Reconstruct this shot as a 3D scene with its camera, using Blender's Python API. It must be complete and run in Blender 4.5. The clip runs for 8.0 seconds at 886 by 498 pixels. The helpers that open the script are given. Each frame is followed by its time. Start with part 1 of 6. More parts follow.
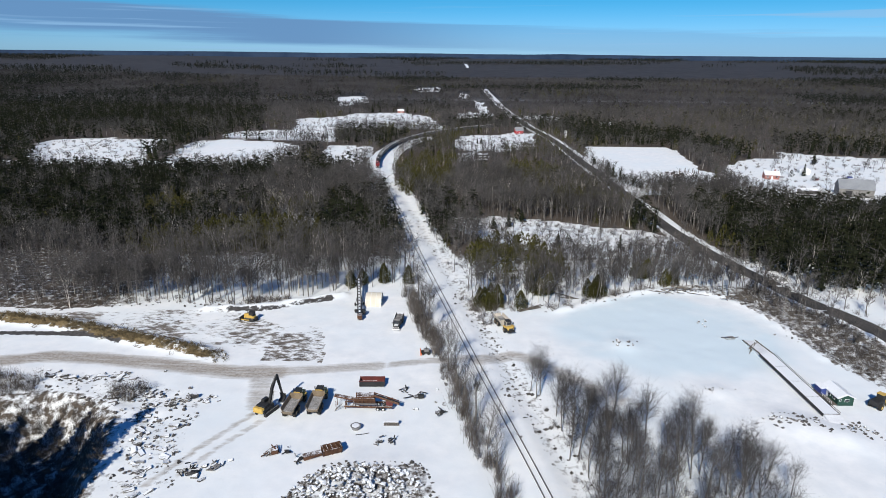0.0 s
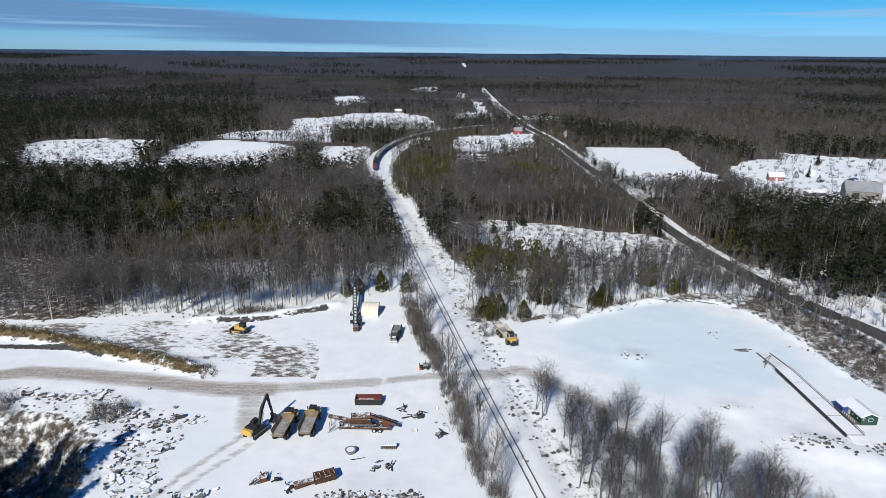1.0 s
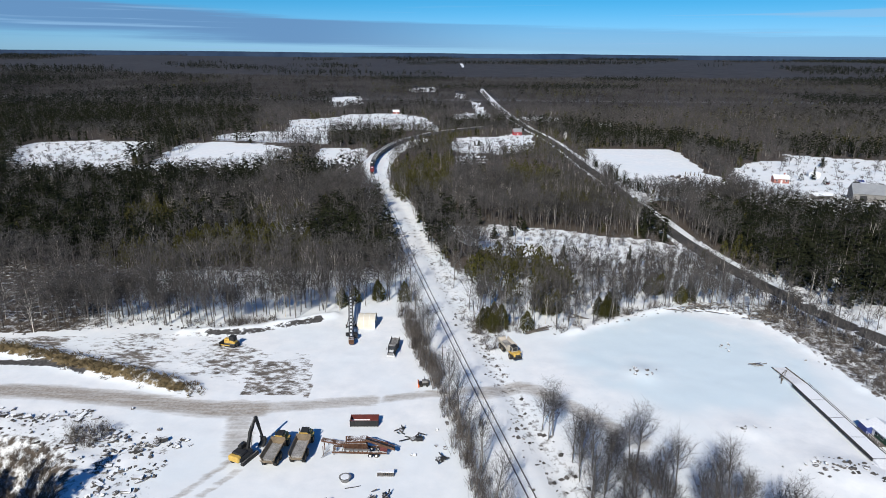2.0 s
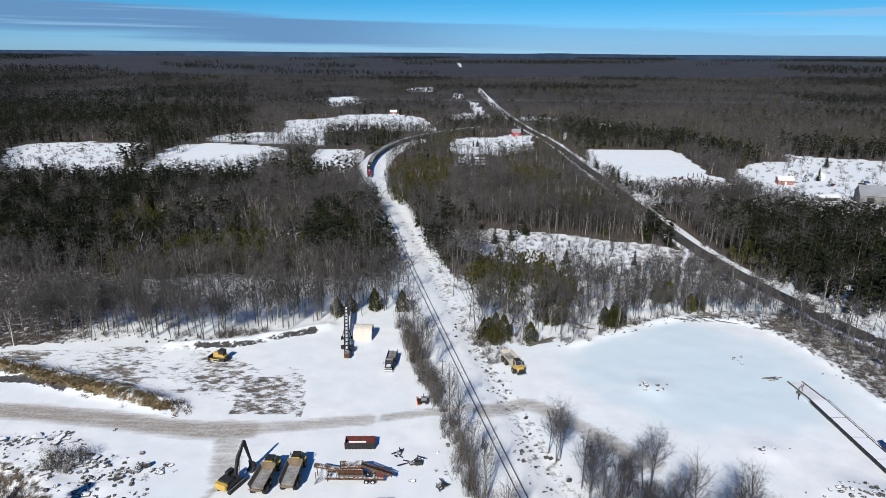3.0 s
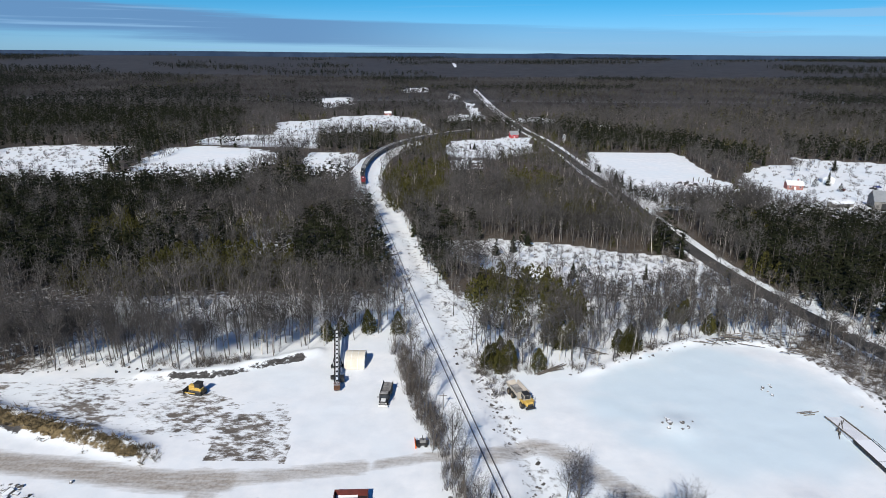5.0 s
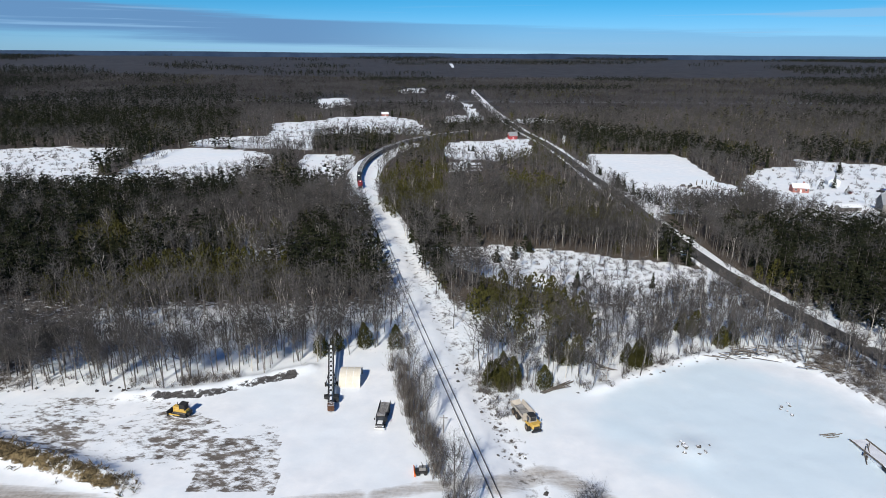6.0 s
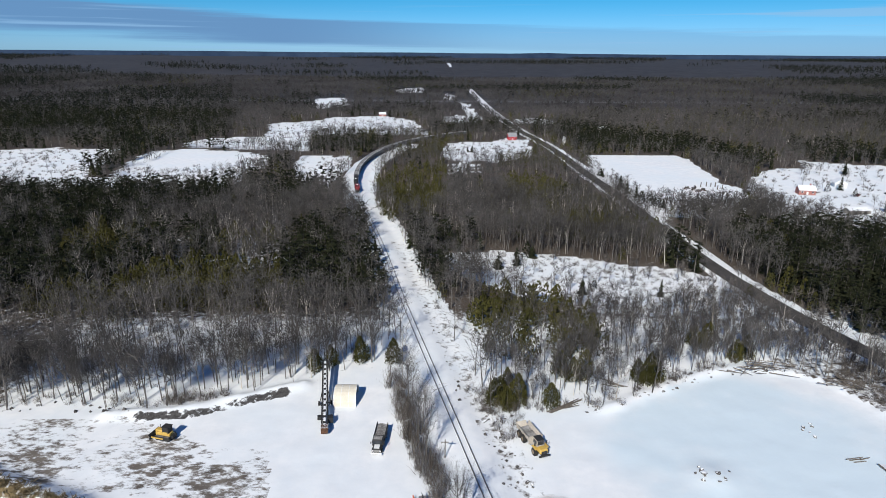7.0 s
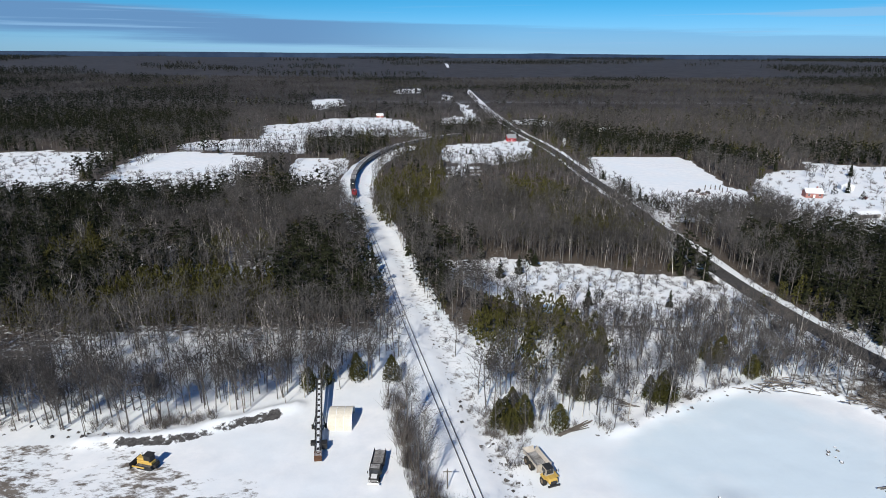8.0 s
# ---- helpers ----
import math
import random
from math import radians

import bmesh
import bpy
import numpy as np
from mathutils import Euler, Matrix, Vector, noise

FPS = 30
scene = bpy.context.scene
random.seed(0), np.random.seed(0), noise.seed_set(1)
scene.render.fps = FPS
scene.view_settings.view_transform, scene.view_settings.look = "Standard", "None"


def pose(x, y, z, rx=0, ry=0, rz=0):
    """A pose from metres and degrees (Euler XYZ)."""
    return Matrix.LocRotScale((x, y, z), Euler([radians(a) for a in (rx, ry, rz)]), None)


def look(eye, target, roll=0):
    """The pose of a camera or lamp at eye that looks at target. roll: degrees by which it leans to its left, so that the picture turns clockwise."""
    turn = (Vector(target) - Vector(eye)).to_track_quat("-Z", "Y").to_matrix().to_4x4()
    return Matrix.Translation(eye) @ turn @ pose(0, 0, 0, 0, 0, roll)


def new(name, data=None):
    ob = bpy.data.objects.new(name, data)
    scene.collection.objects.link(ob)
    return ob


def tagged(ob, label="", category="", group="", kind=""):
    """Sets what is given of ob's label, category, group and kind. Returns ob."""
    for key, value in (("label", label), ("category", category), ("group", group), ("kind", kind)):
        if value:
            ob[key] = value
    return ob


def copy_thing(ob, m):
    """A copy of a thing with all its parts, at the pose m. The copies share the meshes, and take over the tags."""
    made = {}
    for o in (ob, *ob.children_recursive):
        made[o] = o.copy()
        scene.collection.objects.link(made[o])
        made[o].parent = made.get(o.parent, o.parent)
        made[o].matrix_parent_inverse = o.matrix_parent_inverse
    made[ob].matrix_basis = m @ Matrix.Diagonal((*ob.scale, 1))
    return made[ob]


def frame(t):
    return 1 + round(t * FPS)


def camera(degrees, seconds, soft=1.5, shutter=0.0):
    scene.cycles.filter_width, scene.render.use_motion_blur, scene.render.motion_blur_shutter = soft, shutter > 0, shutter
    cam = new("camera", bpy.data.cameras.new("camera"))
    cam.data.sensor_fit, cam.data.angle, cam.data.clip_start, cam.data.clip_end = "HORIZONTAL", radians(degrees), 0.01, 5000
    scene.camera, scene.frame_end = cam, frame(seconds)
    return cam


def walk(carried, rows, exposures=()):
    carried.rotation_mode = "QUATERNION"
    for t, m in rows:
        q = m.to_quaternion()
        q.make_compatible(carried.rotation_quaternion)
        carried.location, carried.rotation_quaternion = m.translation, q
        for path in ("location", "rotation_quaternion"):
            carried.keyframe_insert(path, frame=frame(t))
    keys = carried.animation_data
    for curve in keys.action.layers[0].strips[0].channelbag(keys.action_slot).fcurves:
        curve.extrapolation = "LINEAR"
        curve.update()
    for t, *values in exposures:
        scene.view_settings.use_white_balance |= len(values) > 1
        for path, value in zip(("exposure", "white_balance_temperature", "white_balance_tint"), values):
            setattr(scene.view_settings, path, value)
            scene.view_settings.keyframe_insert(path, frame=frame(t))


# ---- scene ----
cam = camera(71.4, 8.0, soft=0.8)
PATH = [
    (0, (2.68, -3.768, 82.173), (2.664, -1.861, 81.572), 0.5),
    (0.5, (2.303, 0.827, 82.138), (2.292, 2.735, 81.537), 0.5),
    (1, (1.945, 5.407, 82.113), (1.937, 7.314, 81.51), 0.5),
    (1.5, (1.67, 9.888, 82.12), (1.665, 11.796, 81.518), 0.5),
    (3, (0.917, 22.893, 82.049), (0.922, 24.8, 81.446), 0.4),
    (3.5, (0.612, 27.172, 82.073), (0.622, 29.079, 81.47), 0.4),
    (4, (0.26, 31.337, 82.083), (0.275, 33.244, 81.48), 0.4),
    (4.5, (-0.056, 35.568, 82.139), (-0.038, 37.475, 81.536), 0.4),
    (6, (-0.959, 49.522, 82.083), (-0.929, 51.429, 81.481), 0.4),
    (6.5, (-1.251, 54.254, 82.021), (-1.217, 56.161, 81.419), 0.4),
    (7, (-1.499, 59.004, 81.935), (-1.462, 60.91, 81.332), 0.4),
    (7.5, (-1.711, 63.729, 81.898), (-1.671, 65.636, 81.295), 0.3),
    (8, (-2.043, 68.448, 81.987), (-1.999, 70.355, 81.385), 0.3),
]
walk(cam, [(t, look(eye, target, roll)) for t, eye, target, roll in PATH])


# world and sun: shadows fall away from the camera and to its right
SUN_EL, SUN_TO = 36.0, (0.33, 0.945)
world = bpy.data.worlds.new("world")
scene.world = world
world.use_nodes = True
wn, wl = world.node_tree.nodes, world.node_tree.links
wn.clear()
sky = wn.new("ShaderNodeTexSky")
sky.sky_type, sky.sun_disc = "NISHITA", False
sky.sun_elevation = radians(SUN_EL)
sky.sun_rotation = math.atan2(-SUN_TO[0], -SUN_TO[1])
sky.altitude, sky.air_density, sky.dust_density, sky.ozone_density = 300, 1.0, 0.2, 3.0
coord = wn.new("ShaderNodeTexCoord")
# thin streaks of high cloud low over the horizon
sep = wn.new("ShaderNodeSeparateXYZ")
wl.new(coord.outputs["Generated"], sep.inputs["Vector"])


def sky_range(value, a, b, c=0.0, d=1.0):
    node = wn.new("ShaderNodeMapRange")
    node.interpolation_type = "SMOOTHSTEP"
    wl.new(value, node.inputs["Value"])
    for key, val in (("From Min", a), ("From Max", b), ("To Min", c), ("To Max", d)):
        node.inputs[key].default_value = val
    return node.outputs["Result"]


def sky_math(op, a, b):
    node = wn.new("ShaderNodeMath")
    node.operation = op
    for k, v in enumerate((a, b)):
        if isinstance(v, float):
            node.inputs[k].default_value = v
        else:
            wl.new(v, node.inputs[k])
    return node.outputs[0]


def sky_mix(a, b, fac, blend="MIX"):
    node = wn.new("ShaderNodeMix")
    node.data_type, node.blend_type = "RGBA", blend
    for key, v in (("A", a), ("B", b), ("Factor", fac)):
        if isinstance(v, tuple):
            node.inputs[key].default_value = (*v, 1)
        elif isinstance(v, float):
            node.inputs[key].default_value = v
        else:
            wl.new(v, node.inputs[key])
    return node.outputs["Result"]


def sky_noise(stretch, scale, detail, rough):
    mp, no = wn.new("ShaderNodeMapping"), wn.new("ShaderNodeTexNoise")
    mp.inputs["Scale"].default_value = stretch
    mp.inputs["Rotation"].default_value = (0, radians(2.0), 0)
    wl.new(coord.outputs["Generated"], mp.inputs["Vector"])
    no.inputs["Scale"].default_value, no.inputs["Detail"].default_value, no.inputs["Roughness"].default_value = scale, detail, rough
    wl.new(mp.outputs["Vector"], no.inputs["Vector"])
    return no.outputs["Fac"]


# deeper blue upwards, paler towards the horizon
clear = sky_mix((0.50, 0.96, 1.80), (0.135, 0.76, 1.27), sky_range(sep.outputs["Z"], 0.0, 0.10))
clear = sky_mix(clear, (0.23, 0.64, 1.10), sky_range(sep.outputs["Z"], 0.12, 0.5))
clear = sky_mix(sky.outputs["Color"], clear, 1.0, "MULTIPLY")
# a sheet of thin grey-blue cloud that sinks and thins out eastwards, with bright wisps in it
wisp = sky_noise((1.0, 1.0, 34.0), 1.7, 6.0, 0.6)
tall = sky_math("ADD", sep.outputs["Z"], sky_math("MULTIPLY", sep.outputs["X"], 0.035))
tall = sky_math("ADD", tall, sky_math("MULTIPLY", sky_math("SUBTRACT", wisp, 0.5), 0.05))
sheet = sky_math("MULTIPLY", sky_range(tall, 0.052, 0.042), sky_range(tall, 0.002, 0.02))
sheet = sky_math("MULTIPLY", sheet, sky_range(sep.outputs["X"], -0.25, 0.15, 0.95, 0.34))
over = sky_mix(clear, (2.0, 4.15, 7.6), sheet)
streak = sky_range(sky_noise((1.3, 1.3, 75.0), 1.6, 4.0, 0.5), 0.56, 0.68)
streak = sky_math("MULTIPLY", streak, sky_range(sep.outputs["Z"], 0.080, 0.055, 0.0, 0.62))
over = sky_mix(over, (4.2, 7.6, 11.6), streak)
wbg = wn.new("ShaderNodeBackground")
wbg.inputs["Strength"].default_value = 0.07
wl.new(over, wbg.inputs["Color"])
wout = wn.new("ShaderNodeOutputWorld")
wl.new(wbg.outputs["Background"], wout.inputs["Surface"])

sun = new("sun", bpy.data.lights.new("sun", "SUN"))
sun.data.energy, sun.data.angle, sun.data.color = 5.0, radians(0.5), (0.98, 0.94, 0.85)
sun.matrix_world = look((0, 0, 300), (SUN_TO[0] * 300, SUN_TO[1] * 300, 300 - 300 * math.tan(radians(SUN_EL))))
scene.view_settings.exposure = 0.0


# ---- materials ----
def nodes_of(name):
    m = bpy.data.materials.new(name)
    m.use_nodes = True
    return m, m.node_tree.nodes, m.node_tree.links, m.node_tree.nodes["Principled BSDF"]


def surface(name, a, b, scale=3.0, rough=0.7, metal=0.0, bump=0.0, vary=0.0, snow=0.0, dirt=None):
    """Two tones mixed by noise at two scales, each island a little different; snow: share of upward faces under snow."""
    m, n, l, p = nodes_of(name)
    g = n.new("ShaderNodeNewGeometry")
    t1, t2 = n.new("ShaderNodeTexNoise"), n.new("ShaderNodeTexNoise")
    for t, s in ((t1, scale), (t2, scale * 9)):
        t.inputs["Scale"].default_value, t.inputs["Detail"].default_value = s, 4.0
        l.new(g.outputs["Position"], t.inputs["Vector"])
    add = n.new("ShaderNodeMath")
    add.operation = "ADD"
    l.new(t1.outputs["Fac"], add.inputs[0])
    l.new(t2.outputs["Fac"], add.inputs[1])
    r = n.new("ShaderNodeMapRange")
    r.inputs["From Min"].default_value, r.inputs["From Max"].default_value = 0.7, 1.3
    l.new(add.outputs[0], r.inputs["Value"])
    mix = n.new("ShaderNodeMix")
    mix.data_type = "RGBA"
    mix.inputs["A"].default_value, mix.inputs["B"].default_value = (*a, 1), (*b, 1)
    l.new(r.outputs["Result"], mix.inputs["Factor"])
    out = mix.outputs["Result"]
    if vary:
        v = n.new("ShaderNodeMapRange")
        v.inputs["To Min"].default_value, v.inputs["To Max"].default_value = 1 - vary, 1 + vary
        l.new(g.outputs["Random Per Island"], v.inputs["Value"])
        hsv = n.new("ShaderNodeHueSaturation")
        l.new(v.outputs["Result"], hsv.inputs["Value"])
        l.new(out, hsv.inputs["Color"])
        out = hsv.outputs["Color"]
    if snow:
        sep = n.new("ShaderNodeSeparateXYZ")
        l.new(g.outputs["Normal"], sep.inputs["Vector"])
        k = n.new("ShaderNodeMath")
        k.operation = "MULTIPLY_ADD"
        k.inputs[1].default_value, k.inputs[2].default_value = 0.5, 0.0
        l.new(add.outputs[0], k.inputs[0])
        s2 = n.new("ShaderNodeMath")
        s2.operation = "ADD"
        l.new(sep.outputs["Z"], s2.inputs[0])
        l.new(k.outputs[0], s2.inputs[1])
        sr = n.new("ShaderNodeMapRange")
        sr.inputs["From Min"].default_value, sr.inputs["From Max"].default_value = 1.62 - snow * 0.6, 1.72 - snow * 0.6
        l.new(s2.outputs[0], sr.inputs["Value"])
        m2 = n.new("ShaderNodeMix")
        m2.data_type = "RGBA"
        m2.inputs["B"].default_value = (0.80, 0.82, 0.85, 1)
        l.new(sr.outputs["Result"], m2.inputs["Factor"])
        l.new(out, m2.inputs["A"])
        out = m2.outputs["Result"]
    l.new(out, p.inputs["Base Color"])
    p.inputs["Roughness"].default_value, p.inputs["Metallic"].default_value = rough, metal
    if rough >= 0.8:
        p.inputs["Specular IOR Level"].default_value = 0.12
    if bump:
        bm_ = n.new("ShaderNodeBump")
        bm_.inputs["Strength"].default_value, bm_.inputs["Distance"].default_value = bump, 0.1
        l.new(add.outputs[0], bm_.inputs["Height"])
        l.new(bm_.outputs["Normal"], p.inputs["Normal"])
    return m


M = dict(
    bark=surface("bark_grey", (0.080, 0.073, 0.068), (0.175, 0.162, 0.152), 0.4, 0.9, vary=0.35),
    birch=surface("bark_pale", (0.36, 0.33, 0.29), (0.5, 0.47, 0.43), 0.6, 0.85, vary=0.3),
    twig=surface("twigs", (0.033, 0.031, 0.030), (0.120, 0.112, 0.108), 0.025, 0.9, vary=0.4),
    twig_far=surface("twigs_far", (0.029, 0.027, 0.027), (0.092, 0.086, 0.086), 0.006, 0.95, vary=0.10),
    shrub=surface("shrub_twigs", (0.075, 0.065, 0.057), (0.17, 0.15, 0.135), 0.1, 0.9, vary=0.4),
    dry=surface("dry_grass", (0.08, 0.062, 0.035), (0.19, 0.15, 0.09), 0.5, 0.9, vary=0.35),
    spruce=surface("spruce_needles", (0.008, 0.011, 0.006), (0.024, 0.026, 0.012), 0.05, 0.85, vary=0.25),
    cedar=surface("cedar_leaves", (0.030, 0.031, 0.009), (0.082, 0.076, 0.022), 0.06, 0.85, vary=0.25),
    conifer_far=surface("conifer_far", (0.010, 0.013, 0.010), (0.024, 0.026, 0.018), 0.012, 0.9, vary=0.15),
    rail=surface("rail_steel", (0.10, 0.085, 0.075), (0.17, 0.14, 0.12), 2.0, 0.45, 0.7),
    tie=surface("tie_wood", (0.07, 0.055, 0.045), (0.13, 0.11, 0.09), 1.5, 0.9, snow=0.5),
    asphalt=surface("asphalt", (0.048, 0.046, 0.045), (0.085, 0.08, 0.077), 0.12, 0.85, bump=0.1),
    snowbank=surface("snow_bank", (0.66, 0.67, 0.70), (0.86, 0.87, 0.89), 0.5, 0.75, bump=0.4),
    yellow=surface("yellow_paint", (0.50, 0.31, 0.06), (0.64, 0.43, 0.11), 0.8, 0.45, vary=0.05),
    tan=surface("faded_yellow_paint", (0.12, 0.088, 0.055), (0.26, 0.195, 0.125), 0.7, 0.6),
    black=surface("black_steel", (0.012, 0.012, 0.013), (0.03, 0.03, 0.03), 1.0, 0.75),
    rubber=surface("tyre_rubber", (0.018, 0.018, 0.018), (0.05, 0.047, 0.043), 1.0, 0.85),
    grey=surface("grey_steel", (0.16, 0.155, 0.15), (0.28, 0.27, 0.26), 0.8, 0.6, 0.2),
    rust=surface("rusty_steel", (0.05, 0.027, 0.018), (0.15, 0.078, 0.048), 0.9, 0.85, vary=0.25, snow=0.25),
    red=surface("worn_red_paint", (0.08, 0.018, 0.016), (0.16, 0.035, 0.03), 0.8, 0.6),
    locored=surface("locomotive_red", (0.17, 0.012, 0.016), (0.26, 0.022, 0.028), 0.6, 0.45),
    glass=surface("dark_glass", (0.02, 0.025, 0.03), (0.035, 0.04, 0.05), 1.0, 0.08),
    white=surface("white_paint", (0.70, 0.70, 0.69), (0.82, 0.82, 0.81), 0.7, 0.55),
    canvas=surface("cream_canvas", (0.60, 0.54, 0.44), (0.74, 0.69, 0.58), 0.5, 0.8),
    green=surface("green_siding", (0.008, 0.04, 0.027), (0.014, 0.06, 0.04), 0.8, 0.6),
    blue=surface("blue_siding", (0.03, 0.05, 0.20), (0.05, 0.08, 0.28), 0.8, 0.6),
    rock=surface("grey_rock", (0.08, 0.078, 0.075), (0.22, 0.21, 0.2), 0.5, 0.9, vary=0.4, snow=0.72),
    darkrock=surface("dark_rock", (0.045, 0.042, 0.04), (0.13, 0.12, 0.115), 0.5, 0.9, vary=0.35, snow=0.3),
    wood=surface("weathered_wood", (0.085, 0.073, 0.062), (0.19, 0.168, 0.146), 0.9, 0.85, vary=0.2),
    deck=surface("dark_deck", (0.05, 0.048, 0.05), (0.10, 0.095, 0.095), 0.9, 0.8, snow=0.6),
    barn=surface("grey_boards", (0.15, 0.14, 0.13), (0.26, 0.25, 0.235), 0.3, 0.85),
    dusty=surface("dusty_paint", (0.38, 0.33, 0.27), (0.56, 0.51, 0.44), 0.6, 0.7),
    tin=surface("tin_roof", (0.30, 0.31, 0.32), (0.42, 0.43, 0.44), 0.25, 0.4, 0.3),
    housered=surface("red_siding", (0.42, 0.02, 0.03), (0.52, 0.04, 0.05), 0.2, 0.6),
    pink=surface("pink_brick", (0.30, 0.12, 0.10), (0.40, 0.19, 0.16), 0.2, 0.8),
    roofsnow=surface("roof_snow", (0.74, 0.76, 0.79), (0.86, 0.87, 0.89), 0.3, 0.6),
    orange=surface("orange_paint", (0.75, 0.13, 0.02), (0.85, 0.2, 0.04), 0.8, 0.5),
    # blue of distance haze is put into the hills' base colour
    hills=surface("hazed_hills", (0.016, 0.030, 0.060), (0.032, 0.052, 0.090), 0.002, 0.95),
    coal=surface("load_snowy", (0.09, 0.082, 0.075), (0.46, 0.45, 0.44), 0.5, 0.9),
    carside=surface("hopper_side", (0.05, 0.055, 0.065), (0.10, 0.105, 0.12), 0.3, 0.7),
)


def emitter(name, colour, strength):
    m, n, l, p = nodes_of(name)
    p.inputs["Emission Color"].default_value, p.inputs["Emission Strength"].default_value = (*colour, 1), strength
    return m


M["lamp"] = emitter("headlight", (1.0, 0.92, 0.85), 3.0)


def ground_material():
    """Snow, with bare soil, tyre-worn gravel, fallen leaves and dark painted shade where the sheet's own masks and
    noise put them.
    """
    m, n, l, p = nodes_of("snow_ground")
    g = n.new("ShaderNodeNewGeometry")

    def noise_at(scale, detail=5.0, rough=0.6, stretch=None):
        t = n.new("ShaderNodeTexNoise")
        t.inputs["Scale"].default_value, t.inputs["Detail"].default_value, t.inputs["Roughness"].default_value = scale, detail, rough
        if stretch:
            mp = n.new("ShaderNodeMapping")
            mp.inputs["Rotation"].default_value = (0, 0, radians(stretch[0]))
            mp.inputs["Scale"].default_value = (stretch[1], stretch[2], 1)
            l.new(g.outputs["Position"], mp.inputs["Vector"])
            l.new(mp.outputs["Vector"], t.inputs["Vector"])
        else:
            l.new(g.outputs["Position"], t.inputs["Vector"])
        return t.outputs["Fac"]

    def colours(a, b, fac):
        x = n.new("ShaderNodeMix")
        x.data_type = "RGBA"
        for k, c in (("A", a), ("B", b)):
            if isinstance(c, tuple):
                x.inputs[k].default_value = (*c, 1)
            else:
                l.new(c, x.inputs[k])
        l.new(fac, x.inputs["Factor"])
        return x.outputs["Result"]

    def maths(op, a, b, clamp=False):
        x = n.new("ShaderNodeMath")
        x.operation, x.use_clamp = op, clamp
        for i, c in enumerate((a, b)):
            if isinstance(c, (int, float)):
                x.inputs[i].default_value = c
            else:
                l.new(c, x.inputs[i])
        return x.outputs[0]

    def spread(v, lo, hi):
        r = n.new("ShaderNodeMapRange")
        r.inputs["From Min"].default_value, r.inputs["From Max"].default_value = lo, hi
        l.new(v, r.inputs["Value"])
        return r.outputs["Result"]

    def mask(name):
        a = n.new("ShaderNodeAttribute")
        a.attribute_name = name
        return a.outputs["Fac"]

    fine, mid, wide = noise_at(1.3), noise_at(0.22), noise_at(0.03)
    snow = colours((0.74, 0.765, 0.79), (0.87, 0.875, 0.88), spread(mid, 0.3, 0.7))
    snow = colours(snow, (0.76, 0.81, 0.845), spread(wide, 0.42, 0.7))
    snow = colours(snow, (0.60, 0.715, 0.78), maths("MULTIPLY", mask("packed"), spread(wide, 0.1, 0.5)))
    soil = colours((0.095, 0.080, 0.068), (0.20, 0.175, 0.152), spread(mid, 0.35, 0.65))
    gravel = colours((0.26, 0.23, 0.20), (0.46, 0.42, 0.38), spread(fine, 0.3, 0.7))
    # also painted where shade darkens the snow: woods floor, pit, rock gaps
    litter_shade = colours((0.05, 0.04, 0.032), (0.12, 0.097, 0.078), spread(fine, 0.3, 0.7))
    # dark tone of trees and their shade, painted on far ground
    forest_shade = colours((0.028, 0.026, 0.027), (0.062, 0.058, 0.059), spread(noise_at(0.02, 8.0, 0.75), 0.35, 0.65))
    grass = colours((0.085, 0.06, 0.03), (0.25, 0.19, 0.10), spread(fine, 0.3, 0.7))

    def ragged(name, grain, width=0.10):
        # the mask's edge broken up by noise
        return spread(maths("ADD", mask(name), grain), 1.0 - width, 1.0 + width)

    streak = noise_at(0.42, 7.0, 0.72, (-32, 0.75, 1.5))
    mud = colours((0.036, 0.034, 0.034), (0.105, 0.10, 0.098), spread(fine, 0.3, 0.7))
    c = colours(snow, gravel, ragged("gravel", noise_at(0.42, 7.0, 0.72, (5, 0.35, 2.2)), 0.28))
    c = colours(c, soil, ragged("soil", streak, 0.06))
    c = colours(c, mud, ragged("mud", noise_at(0.5, 6.0, 0.7), 0.05))
    c = colours(c, litter_shade, ragged("litter_shade", noise_at(0.45, 7.0, 0.7), 0.08))
    c = colours(c, grass, ragged("grass", noise_at(0.4, 7.0, 0.75), 0.05))
    c = colours(c, forest_shade, mask("woods"))
    l.new(c, p.inputs["Base Color"])
    p.inputs["Roughness"].default_value, p.inputs["Specular IOR Level"].default_value = 0.8, 0.2
    bump = n.new("ShaderNodeBump")
    bump.inputs["Strength"].default_value, bump.inputs["Distance"].default_value = 0.07, 0.25
    l.new(maths("ADD", maths("MULTIPLY", fine, 0.5), maths("MULTIPLY", mid, 4.0)), bump.inputs["Height"])
    l.new(bump.outputs["Normal"], p.inputs["Normal"])
    return m


M["ground"] = ground_material()


# ---- plan: lines and areas, metres ----
def smooth_line(pts, step=4.0):
    """A smooth line through points, resampled at even steps."""
    p = np.array(pts, float)
    q = np.vstack([2 * p[0] - p[1], p, 2 * p[-1] - p[-2]])
    out = []
    for i in range(1, len(q) - 2):
        a, b, c, d = q[i - 1], q[i], q[i + 1], q[i + 2]
        for u in np.linspace(0, 1, 24, endpoint=False):
            out.append(0.5 * (2 * b + (c - a) * u + (2 * a - 5 * b + 4 * c - d) * u * u + (3 * b - a - 3 * c + d) * u ** 3))
    out.append(q[-2])
    out = np.array(out)
    s = np.concatenate([[0], np.cumsum(np.linalg.norm(np.diff(out, axis=0), axis=1))])
    t = np.arange(0, s[-1], step)
    return np.stack([np.interp(t, s, out[:, k]) for k in range(2)], 1)


